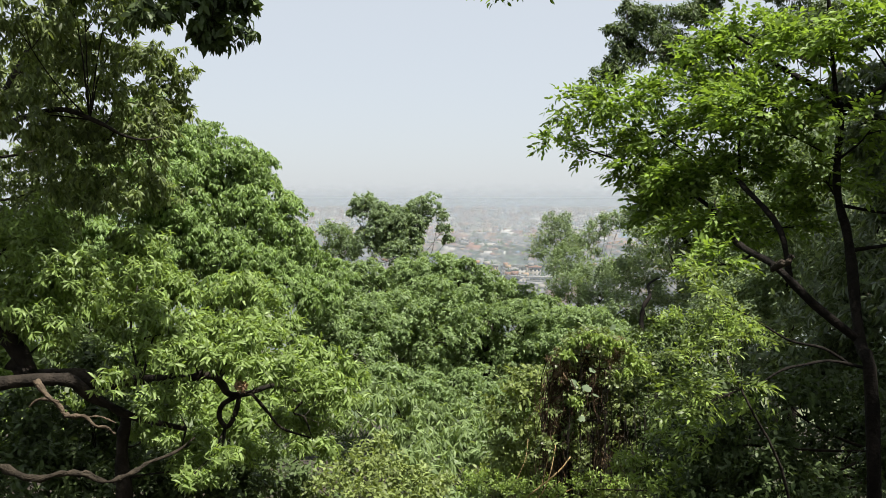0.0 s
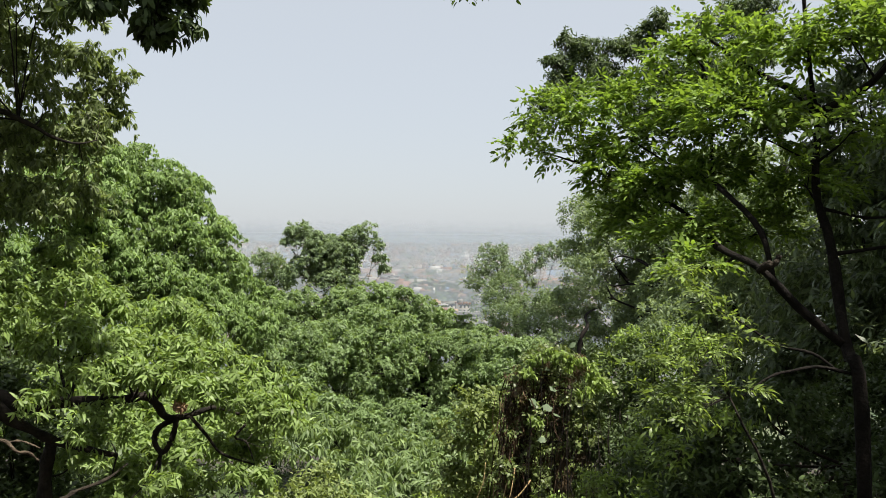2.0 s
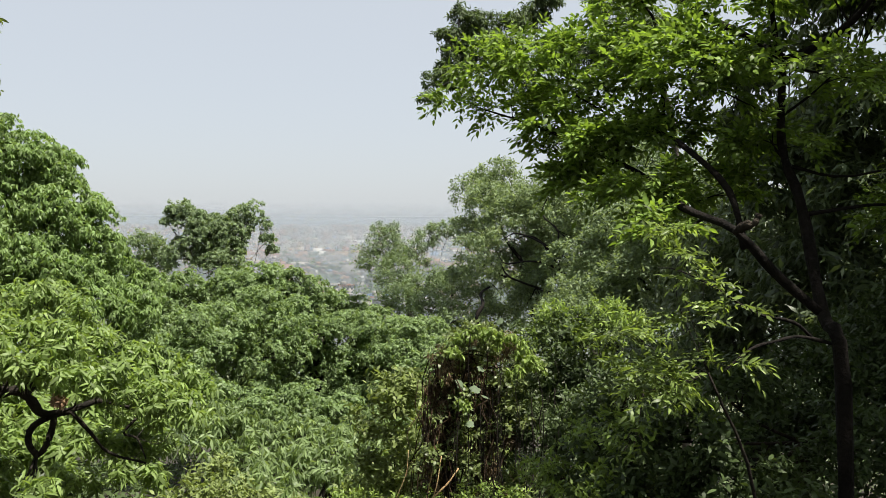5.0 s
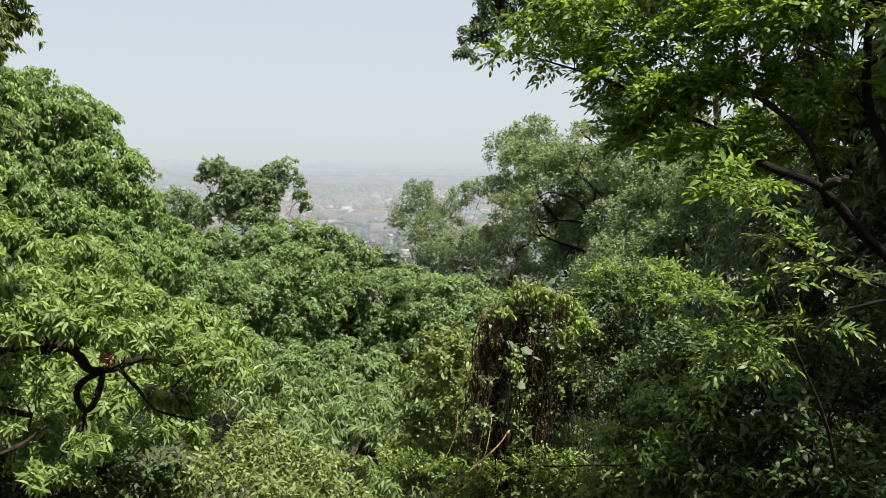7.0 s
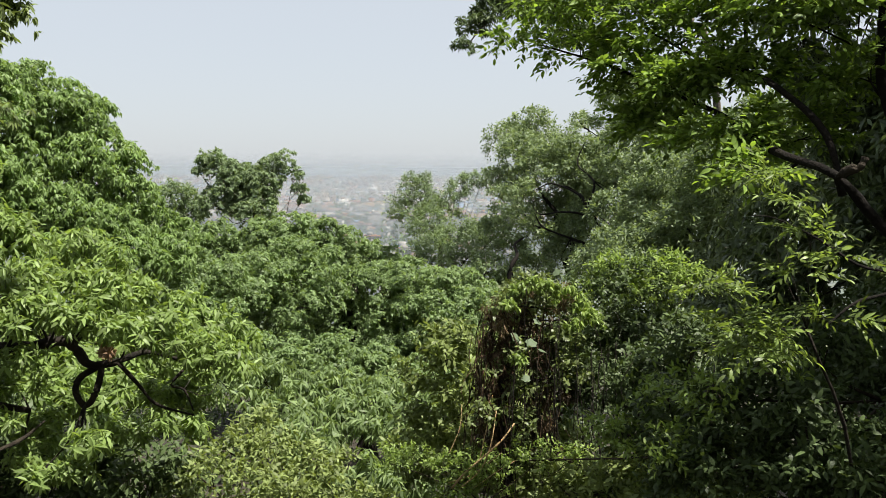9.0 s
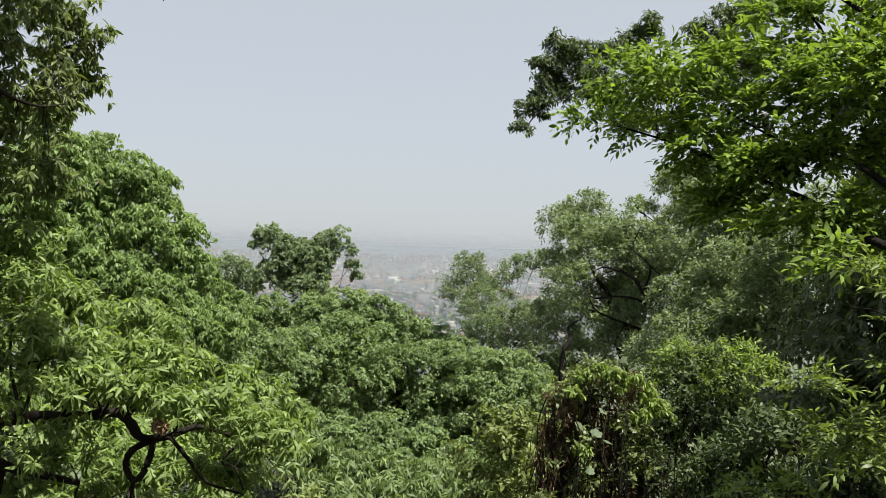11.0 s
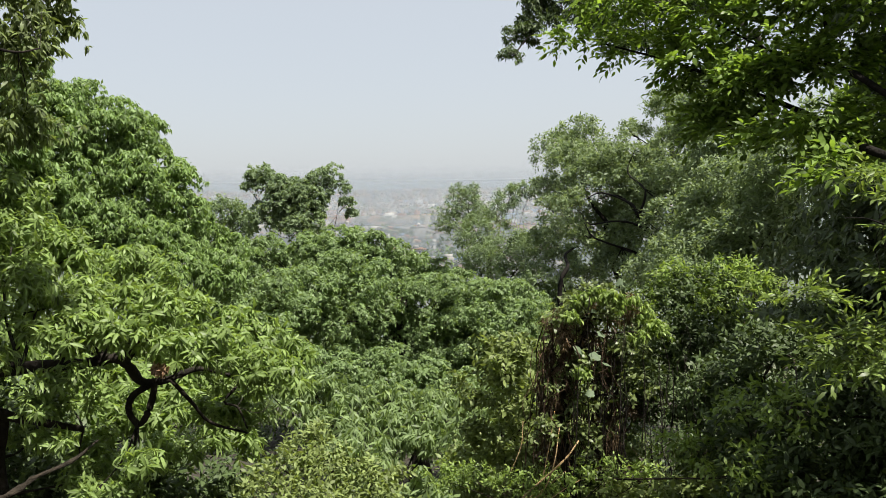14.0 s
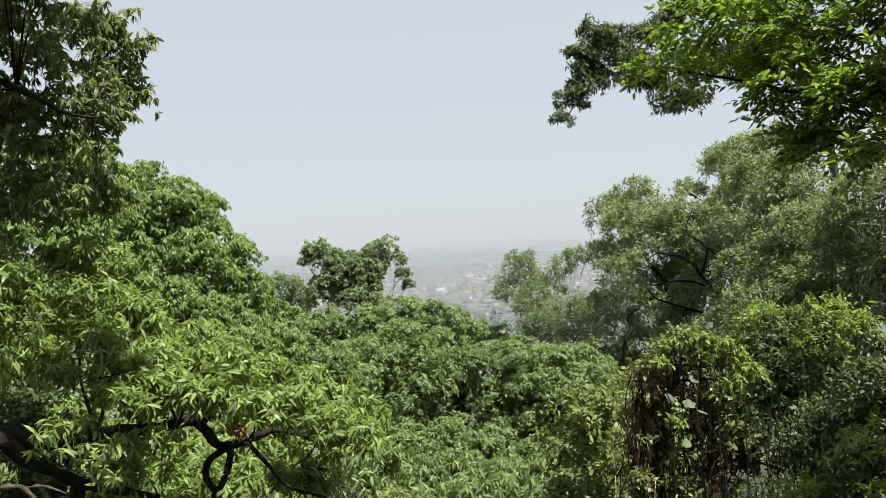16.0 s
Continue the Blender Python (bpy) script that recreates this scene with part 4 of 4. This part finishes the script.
# shade under the crooked tree is put into this shrub's dark leaf colour
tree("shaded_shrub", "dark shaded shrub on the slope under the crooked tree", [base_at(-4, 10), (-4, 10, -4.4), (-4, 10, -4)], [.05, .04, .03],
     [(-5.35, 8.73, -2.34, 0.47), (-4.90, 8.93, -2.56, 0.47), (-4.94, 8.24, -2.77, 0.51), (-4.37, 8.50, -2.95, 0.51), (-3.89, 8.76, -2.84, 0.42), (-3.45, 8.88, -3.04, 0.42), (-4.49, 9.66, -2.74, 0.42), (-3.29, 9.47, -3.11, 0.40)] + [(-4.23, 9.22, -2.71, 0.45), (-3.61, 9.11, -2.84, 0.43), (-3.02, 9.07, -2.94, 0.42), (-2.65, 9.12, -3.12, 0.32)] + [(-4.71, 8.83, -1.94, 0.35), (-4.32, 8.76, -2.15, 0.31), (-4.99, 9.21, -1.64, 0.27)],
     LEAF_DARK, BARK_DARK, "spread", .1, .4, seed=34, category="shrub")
tree("low_shrub", "sunlit yellow-green broad-leaved shrub on the slope", [base_at(-1.7, 10.3), (-1.7, 10.3, -4.6), (-1.7, 10.3, -4)], [.05, .04, .03],
     [(x, y, z, r * .82) for x, y, z, r in [(-1.91, 10.43, -2.94, 0.25), (-1.63, 9.91, -3.06, 0.32), (-2.06, 9.85, -2.99, 0.26), (-1.25, 9.92, -3.20, 0.32), (-2.27, 9.25, -3.05, 0.28), (-1.78, 9.31, -3.17, 0.31), (-1.08, 9.38, -3.29, 0.30), (-0.87, 9.35, -3.44, 0.27), (-1.46, 9.12, -3.28, 0.34), (-2.37, 8.96, -3.19, 0.26), (-0.57, 9.34, -3.52, 0.32)]],
     LEAF_SHRUB, BARK_BROWN, "spread", .07, .46, seed=25, near=True, picked=120, category="shrub", dense=.42, heart=.6)
tree("undergrowth_shrub", "leafy green shrub crowding the vine-hung stump", [base_at(.0, 9), (.0, 9, -4.2), (0, 9, -3)], [.05, .04, .03],
     [(-0.10, 8.42, -1.75, 0.22), (-0.20, 8.56, -2.04, 0.24), (-0.10, 8.66, -2.45, 0.30), (-0.02, 8.19, -2.63, 0.25), (-0.28, 8.95, -2.87, 0.28), (0.14, 8.34, -2.09, 0.18), (0.08, 7.93, -2.76, 0.26), (0.44, 7.65, -2.63, 0.24), (0.54, 9.76, -2.13, 0.30), (0.76, 9.64, -2.54, 0.36), (1.10, 10.22, -2.12, 0.32), (0.47, 10.07, -2.93, 0.38), (0.87, 9.06, -2.74, 0.34), (0.83, 10.81, -1.87, 0.27)]
     + [(0.41, 8.07, -2.64, 0.23), (0.58, 7.54, -2.60, 0.22), (0.84, 6.75, -2.36, 0.22), (0.62, 6.95, -2.47, 0.20), (1.04, 6.53, -2.29, 0.21), (1.05, 6.98, -2.21, 0.19), (1.26, 6.77, -2.11, 0.18), (1.18, 6.13, -2.14, 0.20), (1.34, 5.94, -1.98, 0.15)]
     + [(1.1, 6.0, -1.9, .16), (1.3, 5.6, -1.8, .14), (1.05, 6.3, -2.25, .18)],
     LEAF_SHRUB, BARK_BROWN, "spread", .062, .48, seed=26, near=True, category="shrub")
tree("scrub", "sunlit small-leaved scrub at the foot of the stump", [base_at(.1, 7.2), (.1, 7.2, -3), (.05, 7.2, -2.6)], [.02, .015, .01],
     [(.27, 7.32, -2.33, .13), (.02, 7.4, -2.37, .14), (-.22, 7.42, -2.4, .14), (.47, 7.15, -2.24, .12), (.12, 7.28, -2.5, .13), (-.44, 7.55, -2.4, .15), (-.62, 7.7, -2.44, .15), (.65, 7.0, -2.24, .12), (-.1, 7.3, -2.6, .14)],
     LEAF_LIME, BARK_BROWN, "spread", .036, .45, seed=45, near=True, dense=.34, category="shrub")
tree("vine_stump", "dead stump smothered in brown dry vines and ivy", [base_at(.55, 7.75), (0.24, 7.60, -2.15), (0.34, 7.71, -1.70), (0.45, 7.78, -1.30)], [.05, .045, .04, .02],
     [(0.48, 7.79, -1.22, 0.16), (0.63, 7.76, -1.33, 0.17), (0.28, 7.77, -1.39, 0.14), (0.84, 7.93, -1.43, 0.18), (0.20, 7.60, -1.73, 0.10), (0.58, 7.69, -1.70, 0.15), (0.36, 7.5, -1.62, 0.09), (0.37, 7.48, -1.86, 0.09), (0.38, 7.46, -2.1, 0.09), (0.42, 7.52, -2.38, 0.15), (0.41, 7.65, -1.15, 0.10), (0.55, 7.64, -1.17, 0.10), (0.28, 7.60, -1.23, 0.09), (0.66, 7.52, -1.51, 0.14), (0.68, 7.46, -1.77, 0.14), (0.11, 7.43, -2.02, 0.09)], LEAF_IVY, BARK_DARK, "spread", .046, .55, seed=27, dense=.6, near=True, category="stump")
tree("creeper", "lime-green creeper fronds trailing over the top of the stump", [(0.3, 7.72, -1.9), (0.36, 7.66, -1.5), (0.44, 7.6, -1.24)], [.008, .007, .004],
     [(.36, 7.5, -1.13, .06), (.45, 7.47, -1.09, .07), (.55, 7.47, -1.12, .06), (.68, 7.5, -1.18, .08), (.8, 7.5, -1.26, .09), (.9, 7.5, -1.36, .08), (.27, 7.46, -1.24, .05), (.74, 7.44, -1.4, .06), (.33, 7.4, -1.62, .05)],
     LEAF_LIME, BARK_BROWN, "hang", .046, .34, seed=47, near=True, dense=.2, category="creeper")
# both leafy shrubs have the shade under the trees in their leaf colour
tree("leafy_shrub", "dense green shrub, shade under the trees put into dark leaves", [base_at(1.5, 8), (1.5, 8, -3.6), (1.5, 8, -2.2)], [.06, .05, .03],
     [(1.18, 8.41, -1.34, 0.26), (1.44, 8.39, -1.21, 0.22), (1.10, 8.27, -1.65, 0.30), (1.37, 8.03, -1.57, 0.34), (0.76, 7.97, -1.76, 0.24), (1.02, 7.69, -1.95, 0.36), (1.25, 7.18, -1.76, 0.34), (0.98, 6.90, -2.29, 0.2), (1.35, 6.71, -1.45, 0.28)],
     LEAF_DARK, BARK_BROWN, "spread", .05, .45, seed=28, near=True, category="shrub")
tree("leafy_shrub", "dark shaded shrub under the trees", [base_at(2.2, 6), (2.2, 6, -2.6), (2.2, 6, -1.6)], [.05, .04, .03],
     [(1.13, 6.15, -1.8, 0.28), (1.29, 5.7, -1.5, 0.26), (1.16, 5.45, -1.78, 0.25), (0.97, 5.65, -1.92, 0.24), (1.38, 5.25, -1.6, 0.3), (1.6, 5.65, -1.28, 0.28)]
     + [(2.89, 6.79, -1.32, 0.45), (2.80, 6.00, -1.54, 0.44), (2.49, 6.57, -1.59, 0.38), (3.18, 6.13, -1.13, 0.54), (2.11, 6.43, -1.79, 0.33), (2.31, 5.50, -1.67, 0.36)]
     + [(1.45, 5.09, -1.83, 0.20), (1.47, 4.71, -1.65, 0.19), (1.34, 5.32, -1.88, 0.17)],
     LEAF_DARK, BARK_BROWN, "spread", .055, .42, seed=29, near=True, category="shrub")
tree("climber_shrub", "sunlit yellow-green shrub heaped with small leaves", [base_at(1.4, 7.9), (1.4, 7.9, -2.6), (1.4, 8.1, -1.7)], [.04, .03, .02],
     [(1.36, 8.5, -1.16, .24), (1.66, 8.45, -1.1, .24), (1.92, 8.4, -1.2, .22), (1.2, 8.5, -1.38, .22), (1.52, 8.3, -1.32, .22), (1.0, 5.5, -1.46, .13), (1.2, 5.3, -1.24, .12), (.9, 5.9, -1.5, .14), (.8, 5.6, -1.72, .13), (.72, 6.2, -1.85, .14)],
     LEAF_LIME, BARK_BROWN, "spread", .045, .42, seed=36, near=True, picked=90, category="shrub", dense=.42)
tree("sapling", "slender sapling with bright young paired leaves", [base_at(1.5, 4.9), (1.35, 4.8, -1.6), (1.05, 4.66, -0.94)], [.009, .008, .005],
     [(0.78, 4.85, -0.81, 0.11), (0.81, 4.54, -0.93, 0.12), (0.94, 4.32, -0.84, 0.1), (1.0, 4.35, -0.62, 0.09), (0.86, 4.42, -0.42, 0.05, .7), (0.9, 4.36, -0.53, 0.06, .8), (0.76, 4.6, -1.0, 0.09)]
     + [(0.58, 4.60, -0.78, 0.09), (0.67, 4.47, -0.88, 0.1), (0.74, 4.4, -0.97, 0.1), (0.84, 4.29, -0.67, 0.09), (0.82, 4.52, -0.33, 0.04, .6), (0.72, 4.36, -0.90, 0.08)],
     LEAF_SPRAY, BARK_DARK, "feather", .044, .32, seed=30, near=True, picked=60, tufts=6, dense=.11, flat=.3)
tree("leaning_tree", "near tree with a forked dark trunk and bright translucent paired leaves",
     [base_at(1.83, 4.85), (1.73, 4.76, -1.03), (1.72, 4.93, -0.71), (1.73, 5.16, -0.20), (1.72, 5.35, 0.12), (1.77, 5.45, 0.53), (1.74, 5.45, 0.64), (1.73, 5.54, 1.03), (1.68, 5.53, 1.61)], [.042, .034, .028, .024, .02, .017, .013, .008],
     [(x, y, z, r * .8, *k) for x, y, z, r, *k in
      [(0.14, 6.49, 0.47, 0.20), (0.34, 6.43, 0.67, 0.31, 1.05), (0.59, 6.35, 0.69, 0.35, 1.05), (0.52, 6.37, 0.40, 0.30), (0.78, 6.22, 0.42, 0.35), (0.91, 6.20, 0.72, 0.30, 1.05), (1.09, 6.13, 0.47, 0.34), (1.13, 6.18, 1.01, 0.26, 1.05), (1.40, 6.07, 1.12, 0.32, 1.45), (1.37, 5.93, 0.71, 0.34, 1.45), (1.38, 5.42, 0.54, 0.37, 1.45), (1.18, 5.84, 0.55, 0.31, 1.0), (1.56, 5.71, 0.44, 0.24), (1.62, 5.60, 0.93, 0.32, 1.45), (1.80, 5.17, 0.95, 0.32, 1.45), (1.76, 4.96, 0.40, 0.23), (1.67, 5.38, 0.15, 0.25, 1.7), (1.39, 5.96, 0.24, 0.25, 1.7), (0.88, 6.18, -0.05, 0.23, 1.3), (0.70, 6.24, 0.14, 0.16), (1.57, 5.73, -0.12, 0.26, 1.7), (1.01, 5.11, -0.33, 0.15)]
     + [(-0.30, 6.28, 1.49, 0.03), (-0.18, 6.28, 1.55, 0.06), (-0.06, 6.28, 1.55, 0.05)]
     + [(0.72, 6.06, 0.26, 0.21, 1.8), (0.91, 5.85, 0.12, 0.23, 1.8), (1.11, 5.72, 0.2, 0.25, 1.8), (0.84, 6.05, -0.06, 0.17, 1.8), (0.94, 5.62, -0.13, 0.18, 1.8), (1.11, 5.42, -0.10, 0.22, 1.6), (1.2, 5.6, -.2, .16, 1.8)]
     + [(2.53, 5.53, 0.52, 0.47), (2.71, 5.76, -0.25, 0.37), (2.40, 5.31, 1.08, 0.50), (2.69, 5.14, 0.86, 0.42), (2.74, 5.22, 0.13, 0.42)]
     # masses above the view, added to shade the shrubs below
     + [(3.29, 5.91, 2.41, 0.55), (2.93, 4.81, 2.09, 0.52), (3.52, 5.72, 1.76, 0.55), (3.09, 6.39, 1.86, 0.52)]],
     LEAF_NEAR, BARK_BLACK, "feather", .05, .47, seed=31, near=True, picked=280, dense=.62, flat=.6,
     limbs=[([(1.71, 4.93, -0.71), (1.47, 4.91, -0.52), (1.27, 4.90, -0.32), (1.14, 5.21, -0.21), (1.09, 5.73, -0.01), (0.90, 6.09, 0.15), (0.62, 6.20, 0.29), (0.25, 6.44, 0.44)], [.026, .024, .021, .018, .014, .011, .008, .004]),
            ([(1.39, 5.05, -0.41), (1.36, 5.17, -0.13), (1.23, 5.38, 0.09), (1.17, 5.71, 0.22), (1.09, 5.91, 0.27), (0.84, 6.18, 0.48)], [.017, .016, .014, .011, .008, .005]),
            ([(1.63, 4.85, -0.82), (1.47, 4.73, -0.73), (1.30, 4.74, -0.69), (1.12, 4.74, -0.58), (0.96, 4.78, -0.50), (0.87, 4.81, -0.49)], [.008, .007, .006, .005, .003, .002]),
            ([(1.70, 4.81, -0.84), (1.52, 4.76, -0.80), (1.37, 4.69, -0.81), (1.24, 4.66, -0.84), (1.10, 4.62, -0.93)], [.009, .008, .007, .006, .004]),
            ([(1.76, 5.45, 0.58), (1.69, 5.62, 0.71), (1.50, 5.79, 0.87), (1.28, 6.00, 1.11)], [.03, .022, .015, .008]),
            ([(1.76, 5.45, 0.56), (1.87, 5.22, 0.62), (1.93, 4.97, 0.73), (1.95, 4.75, 0.92)], [.025, .02, .014, .006]),
            ([(1.69, 5.54, 1.55), (1.07, 5.95, 1.94), (0.37, 6.18, 1.81), (-0.04, 6.28, 1.54), (-0.20, 6.29, 1.46)], [.018, .014, .01, .006, .004]),
            ([(1.29, 5.88, 0.24), (1.30, 6.03, 0.81), (1.24, 6.11, 1.01), (1.14, 6.14, 1.13)], [.01, .009, .007, .004])])

stub = tubes("branch_stub", [([(1.23, 4.81, -0.33), (1.26, 4.76, -0.30), (1.29, 4.74, -0.29), (1.31, 4.74, -0.25)], [.02, .024, .019, .012])], 10, .2, 62)
part("branch_stub", stub, BARK_PALE, bpy.data.objects["leaning_tree"], "pale broken stub with torn bark")

# ---- dead leaves and dry vines hanging round the stump ----
dead = thing("dead_foliage", (0, 0, 0), "dead brown leaves caught in the vines of the stump", "dead leaves")
for i, lobe in enumerate([(0.22, 7.72, -1.5, 0.12), (0.2, 7.67, -1.75, 0.13), (0.18, 7.66, -2.0, 0.13), (0.16, 7.64, -2.25, 0.12), (0.4, 7.84, -1.4, 0.13), (0.58, 7.78, -1.55, 0.13), (0.58, 7.72, -1.8, 0.14), (0.56, 7.7, -2.05, 0.13), (0.54, 7.68, -2.28, 0.12), (0.68, 7.66, -1.95, 0.1)]):
    (v, q, t), tc = clump(lobe, "droop", .07, .3, True, np.random.default_rng(90 + i), .8, None, 1.3)
    part("leaf_clump", mesh_of("leaf_clump", v, q, t), LEAF_DEAD, dead)["kind"] = "stuff"

for i, lobe in enumerate([(0.17, 7.58, -1.3, .06), (0.24, 7.52, -1.42, .06), (0.72, 7.6, -1.2, .07), (0.66, 7.55, -1.28, .06), (0.40, 7.54, -1.14, .05), (.56, 7.52, -2.15, .05)]):
    (v, q, t), tc = clump(lobe, "hang", .055, .17, True, np.random.default_rng(120 + i), .3, 10, 1.6)
    part("dry_frond", mesh_of("dry_frond", v, q, t), LEAF_FROND, dead, "curled olive-brown fronds")["kind"] = "stuff"

vines = thing("dry_vines", (0.55, 7.75, 0), "brown dry vines hanging in strands over the stump", "vine")
vr = np.random.default_rng(55)
tops = np.array([(0.16, 7.62, -1.4), (0.2, 7.58, -1.32), (0.22, 7.56, -1.5), (0.18, 7.55, -1.55), (0.56, 7.6, -1.5), (0.5, 7.56, -1.4)])
for i in range(120):
    a = tops[vr.integers(len(tops))] + vr.normal(0, .06, 3)
    drop = vr.uniform(.3, 1.4)
    b = np.array([a[0] + vr.normal(-.02, .09), a[1] + vr.normal(0, .1), max(a[2] - drop, float(ground_z(a[0], a[1])))])
    pts = [a + (b - a) * f + vr.normal(0, .035, 3) * (0 < f < 1) for f in np.linspace(0, 1, 6)]
    r = vr.choice([.002, .003, .0045])
    strand = part("vine", tubes("vine", [(pts, [r, r * .8, r * .6])], 5, .15, 500 + i), VINE_DRY, vines)
    strand.matrix_parent_inverse = Matrix.Translation((-0.55, -7.75, 0))

# ---- stems: straw-coloured at the stump's foot, dark ones hanging in the shade beside it ----
stems = thing("straw", (0, 0, 0), "long straw-coloured dry stems leaning at the foot of the stump", "straw")
for i, line in enumerate([[(-.18, 6.86, -2.36), (-.1, 6.8, -2.24), (.06, 6.8, -2.1), (.15, 6.82, -2.02), (.22, 6.84, -1.93)], [(-.12, 6.82, -2.34), (.0, 6.8, -2.22), (.07, 6.84, -2.06), (.11, 6.9, -1.86)], [(.0, 6.9, -2.2), (.06, 6.95, -1.95), (.12, 7.1, -1.72)],
                          [(-.2, 6.9, -2.34), (-.04, 6.84, -2.26), (.14, 6.86, -2.13)], [(-.2, 7.0, -2.2), (-.12, 7.0, -2.0), (-.1, 7.05, -1.85)], [(-.05, 6.78, -2.34), (.1, 6.8, -2.24), (.24, 6.86, -2.18)]]):
    r = (.008, .005, .004, .004, .003, .003)[i]
    part("stem", tubes("stem", [([(x * 1.09 + .05, y + .45, z * 1.075 + .02) for x, y, z in line], [r, r * .9, r * .6])], 6, .12, 900 + i), STRAW, stems)
hanging = np.array([(0.37, 7.26, -1.63), (0.55, 7.27, -1.45), (0.71, 7.25, -1.44), (0.85, 7.12, -1.55), (0.95, 7.0, -1.6), (0.30, 7.38, -1.72)])
for i in range(60):
    a = hanging[vr.integers(len(hanging))] + vr.normal(0, .14, 3)
    b = np.array([a[0] + vr.normal(0, .06), a[1] + vr.normal(0, .06), max(a[2] - vr.uniform(.6, 1.6), float(ground_z(a[0], a[1])))])
    pts = [a + (b - a) * f + vr.normal(0, .02, 3) * (0 < f < 1) for f in np.linspace(0, 1, 6)]
    r = vr.choice([.002, .003, .0045])
    strand = part("vine", tubes("vine", [(pts, [r * .5, r * .9, r * .8])], 5, .15, 700 + i), BARK_DARK, vines)
    strand.matrix_parent_inverse = Matrix.Translation((-0.55, -7.75, 0))

# ---- unseen wood added behind the path to cut sky light from there ----
for i, (x, y, h) in enumerate([(-7, -6, 6), (-2.5, -9, 7), (3, -8, 6), (8, -9, 7), (-11, -1, 6), (12, -3, 6)]):
    rb = np.random.default_rng(200 + i)
    gzv = float(ground_z(np.array(x), np.array(y)))
    lobes = [(x + rb.normal(0, 1.5), y + rb.normal(0, 1), gzv + h * rb.uniform(.35, 1), rb.uniform(1.1, 1.8)) for _ in range(8)]
    tree("hillside_tree", "unseen leafy green tree added on the slope behind the path", [base_at(x, y), (x, y, gzv + h * .4), (x, y, gzv + h * .75)], [.2, .15, .08], lobes, LEAF_MOUND, BARK_DARK, "spread", .3, .5,
         seed=210 + i, group="trees behind the path", dense=.8)

# ---- dense tree, mostly unseen, added to shade one side of the path ----
tree("shade_tree", "dense, mostly unseen tree added to shade the side of the path", [base_at(5.2, 5.2), (5.1, 5.2, -1), (4.9, 5.2, 1.2)], [.16, .13, .07],
     [(3.9, 5.6, .7, .8), (4.4, 4.6, 1.5, .9), (5.0, 6.2, 1.4, 1.0), (3.6, 6.4, 1.9, .9), (4.6, 5.4, 2.6, 1.0), (3.7, 4.9, 2.5, .6), (3.4, 3.9, 2.5, .6), (4.0, 5.8, 2.7, .7), (3.9, 3.4, 1.9, .6), (3.5, 4.6, 1.9, .45), (3.2, 3.3, 2.6, .5), (3.0, 4.3, 2.9, .4), (5.8, 5.0, .8, .9), (5.6, 7.0, .4, .9), (4.4, 6.8, -.2, .8), (4.9, 5.8, -.8, .8), (4.2, 4.2, -.1, .7), (3.7, 3.2, 1.3, .7), (3.3, 3.0, 2.0, .7), (4.7, 3.0, 1.7, .8), (4.4, 4.0, 2.7, .8), (3.6, 2.2, 2.4, .8), (4.9, 2.0, 2.2, .9), (6.2, 8, 3.4, 1.1), (7, 10, 3.6, 1.2), (4.3, 4.4, 3.6, .9), (5.0, 5.0, 3.8, 1.0), (4.9, 3.6, 3.6, .9), (4.5, 8.0, 3.4, 1.0), (3.8, 8.7, 3.4, .8), (3.0, 6.5, 2.75, .42)],
     LEAF_NEAR, BARK_DARK, "spread", .15, .45, seed=41, dense=.8)

# ---- large pale leaves of the climber on the stump ----
ring = []
for a in np.linspace(0, 2 * np.pi, 15, endpoint=False):
    lob = .62 + .38 * abs(math.cos(2.5 * (a - np.pi / 2)))
    ring.append((.5 * lob * math.cos(a), .5 + .5 * lob * math.sin(a), -.12 * abs(math.cos(a))))
me = mesh_of("leaf", np.array([(0, .45, .05)] + ring), None, np.array([(0, 1 + i, 1 + (i + 1) % 15) for i in range(15)]))
me.materials.append(LEAF_PALE)
climber = thing("climber", (0, 0, 0), "climber with large pale lobed leaves on the stump", "climber")
lr = np.random.default_rng(77)
for p in [(0.44, 7.54, -1.20), (0.46, 7.47, -1.34), (0.40, 7.44, -1.48), (0.31, 7.51, -1.44), (0.48, 7.42, -1.55), (0.39, 7.39, -1.73), (0.86, 7.52, -1.41), (0.67, 7.71, -1.01)]:
    leaf = new("leaf", me)
    leaf.parent = climber
    leaf.matrix_local = Matrix.Translation(p) @ Euler((radians(lr.uniform(-50, -5)), radians(lr.uniform(-25, 25)), radians(lr.uniform(120, 240)))).to_matrix().to_4x4() @ Matrix.Diagonal((*[lr.uniform(.07, .115)] * 3, 1))
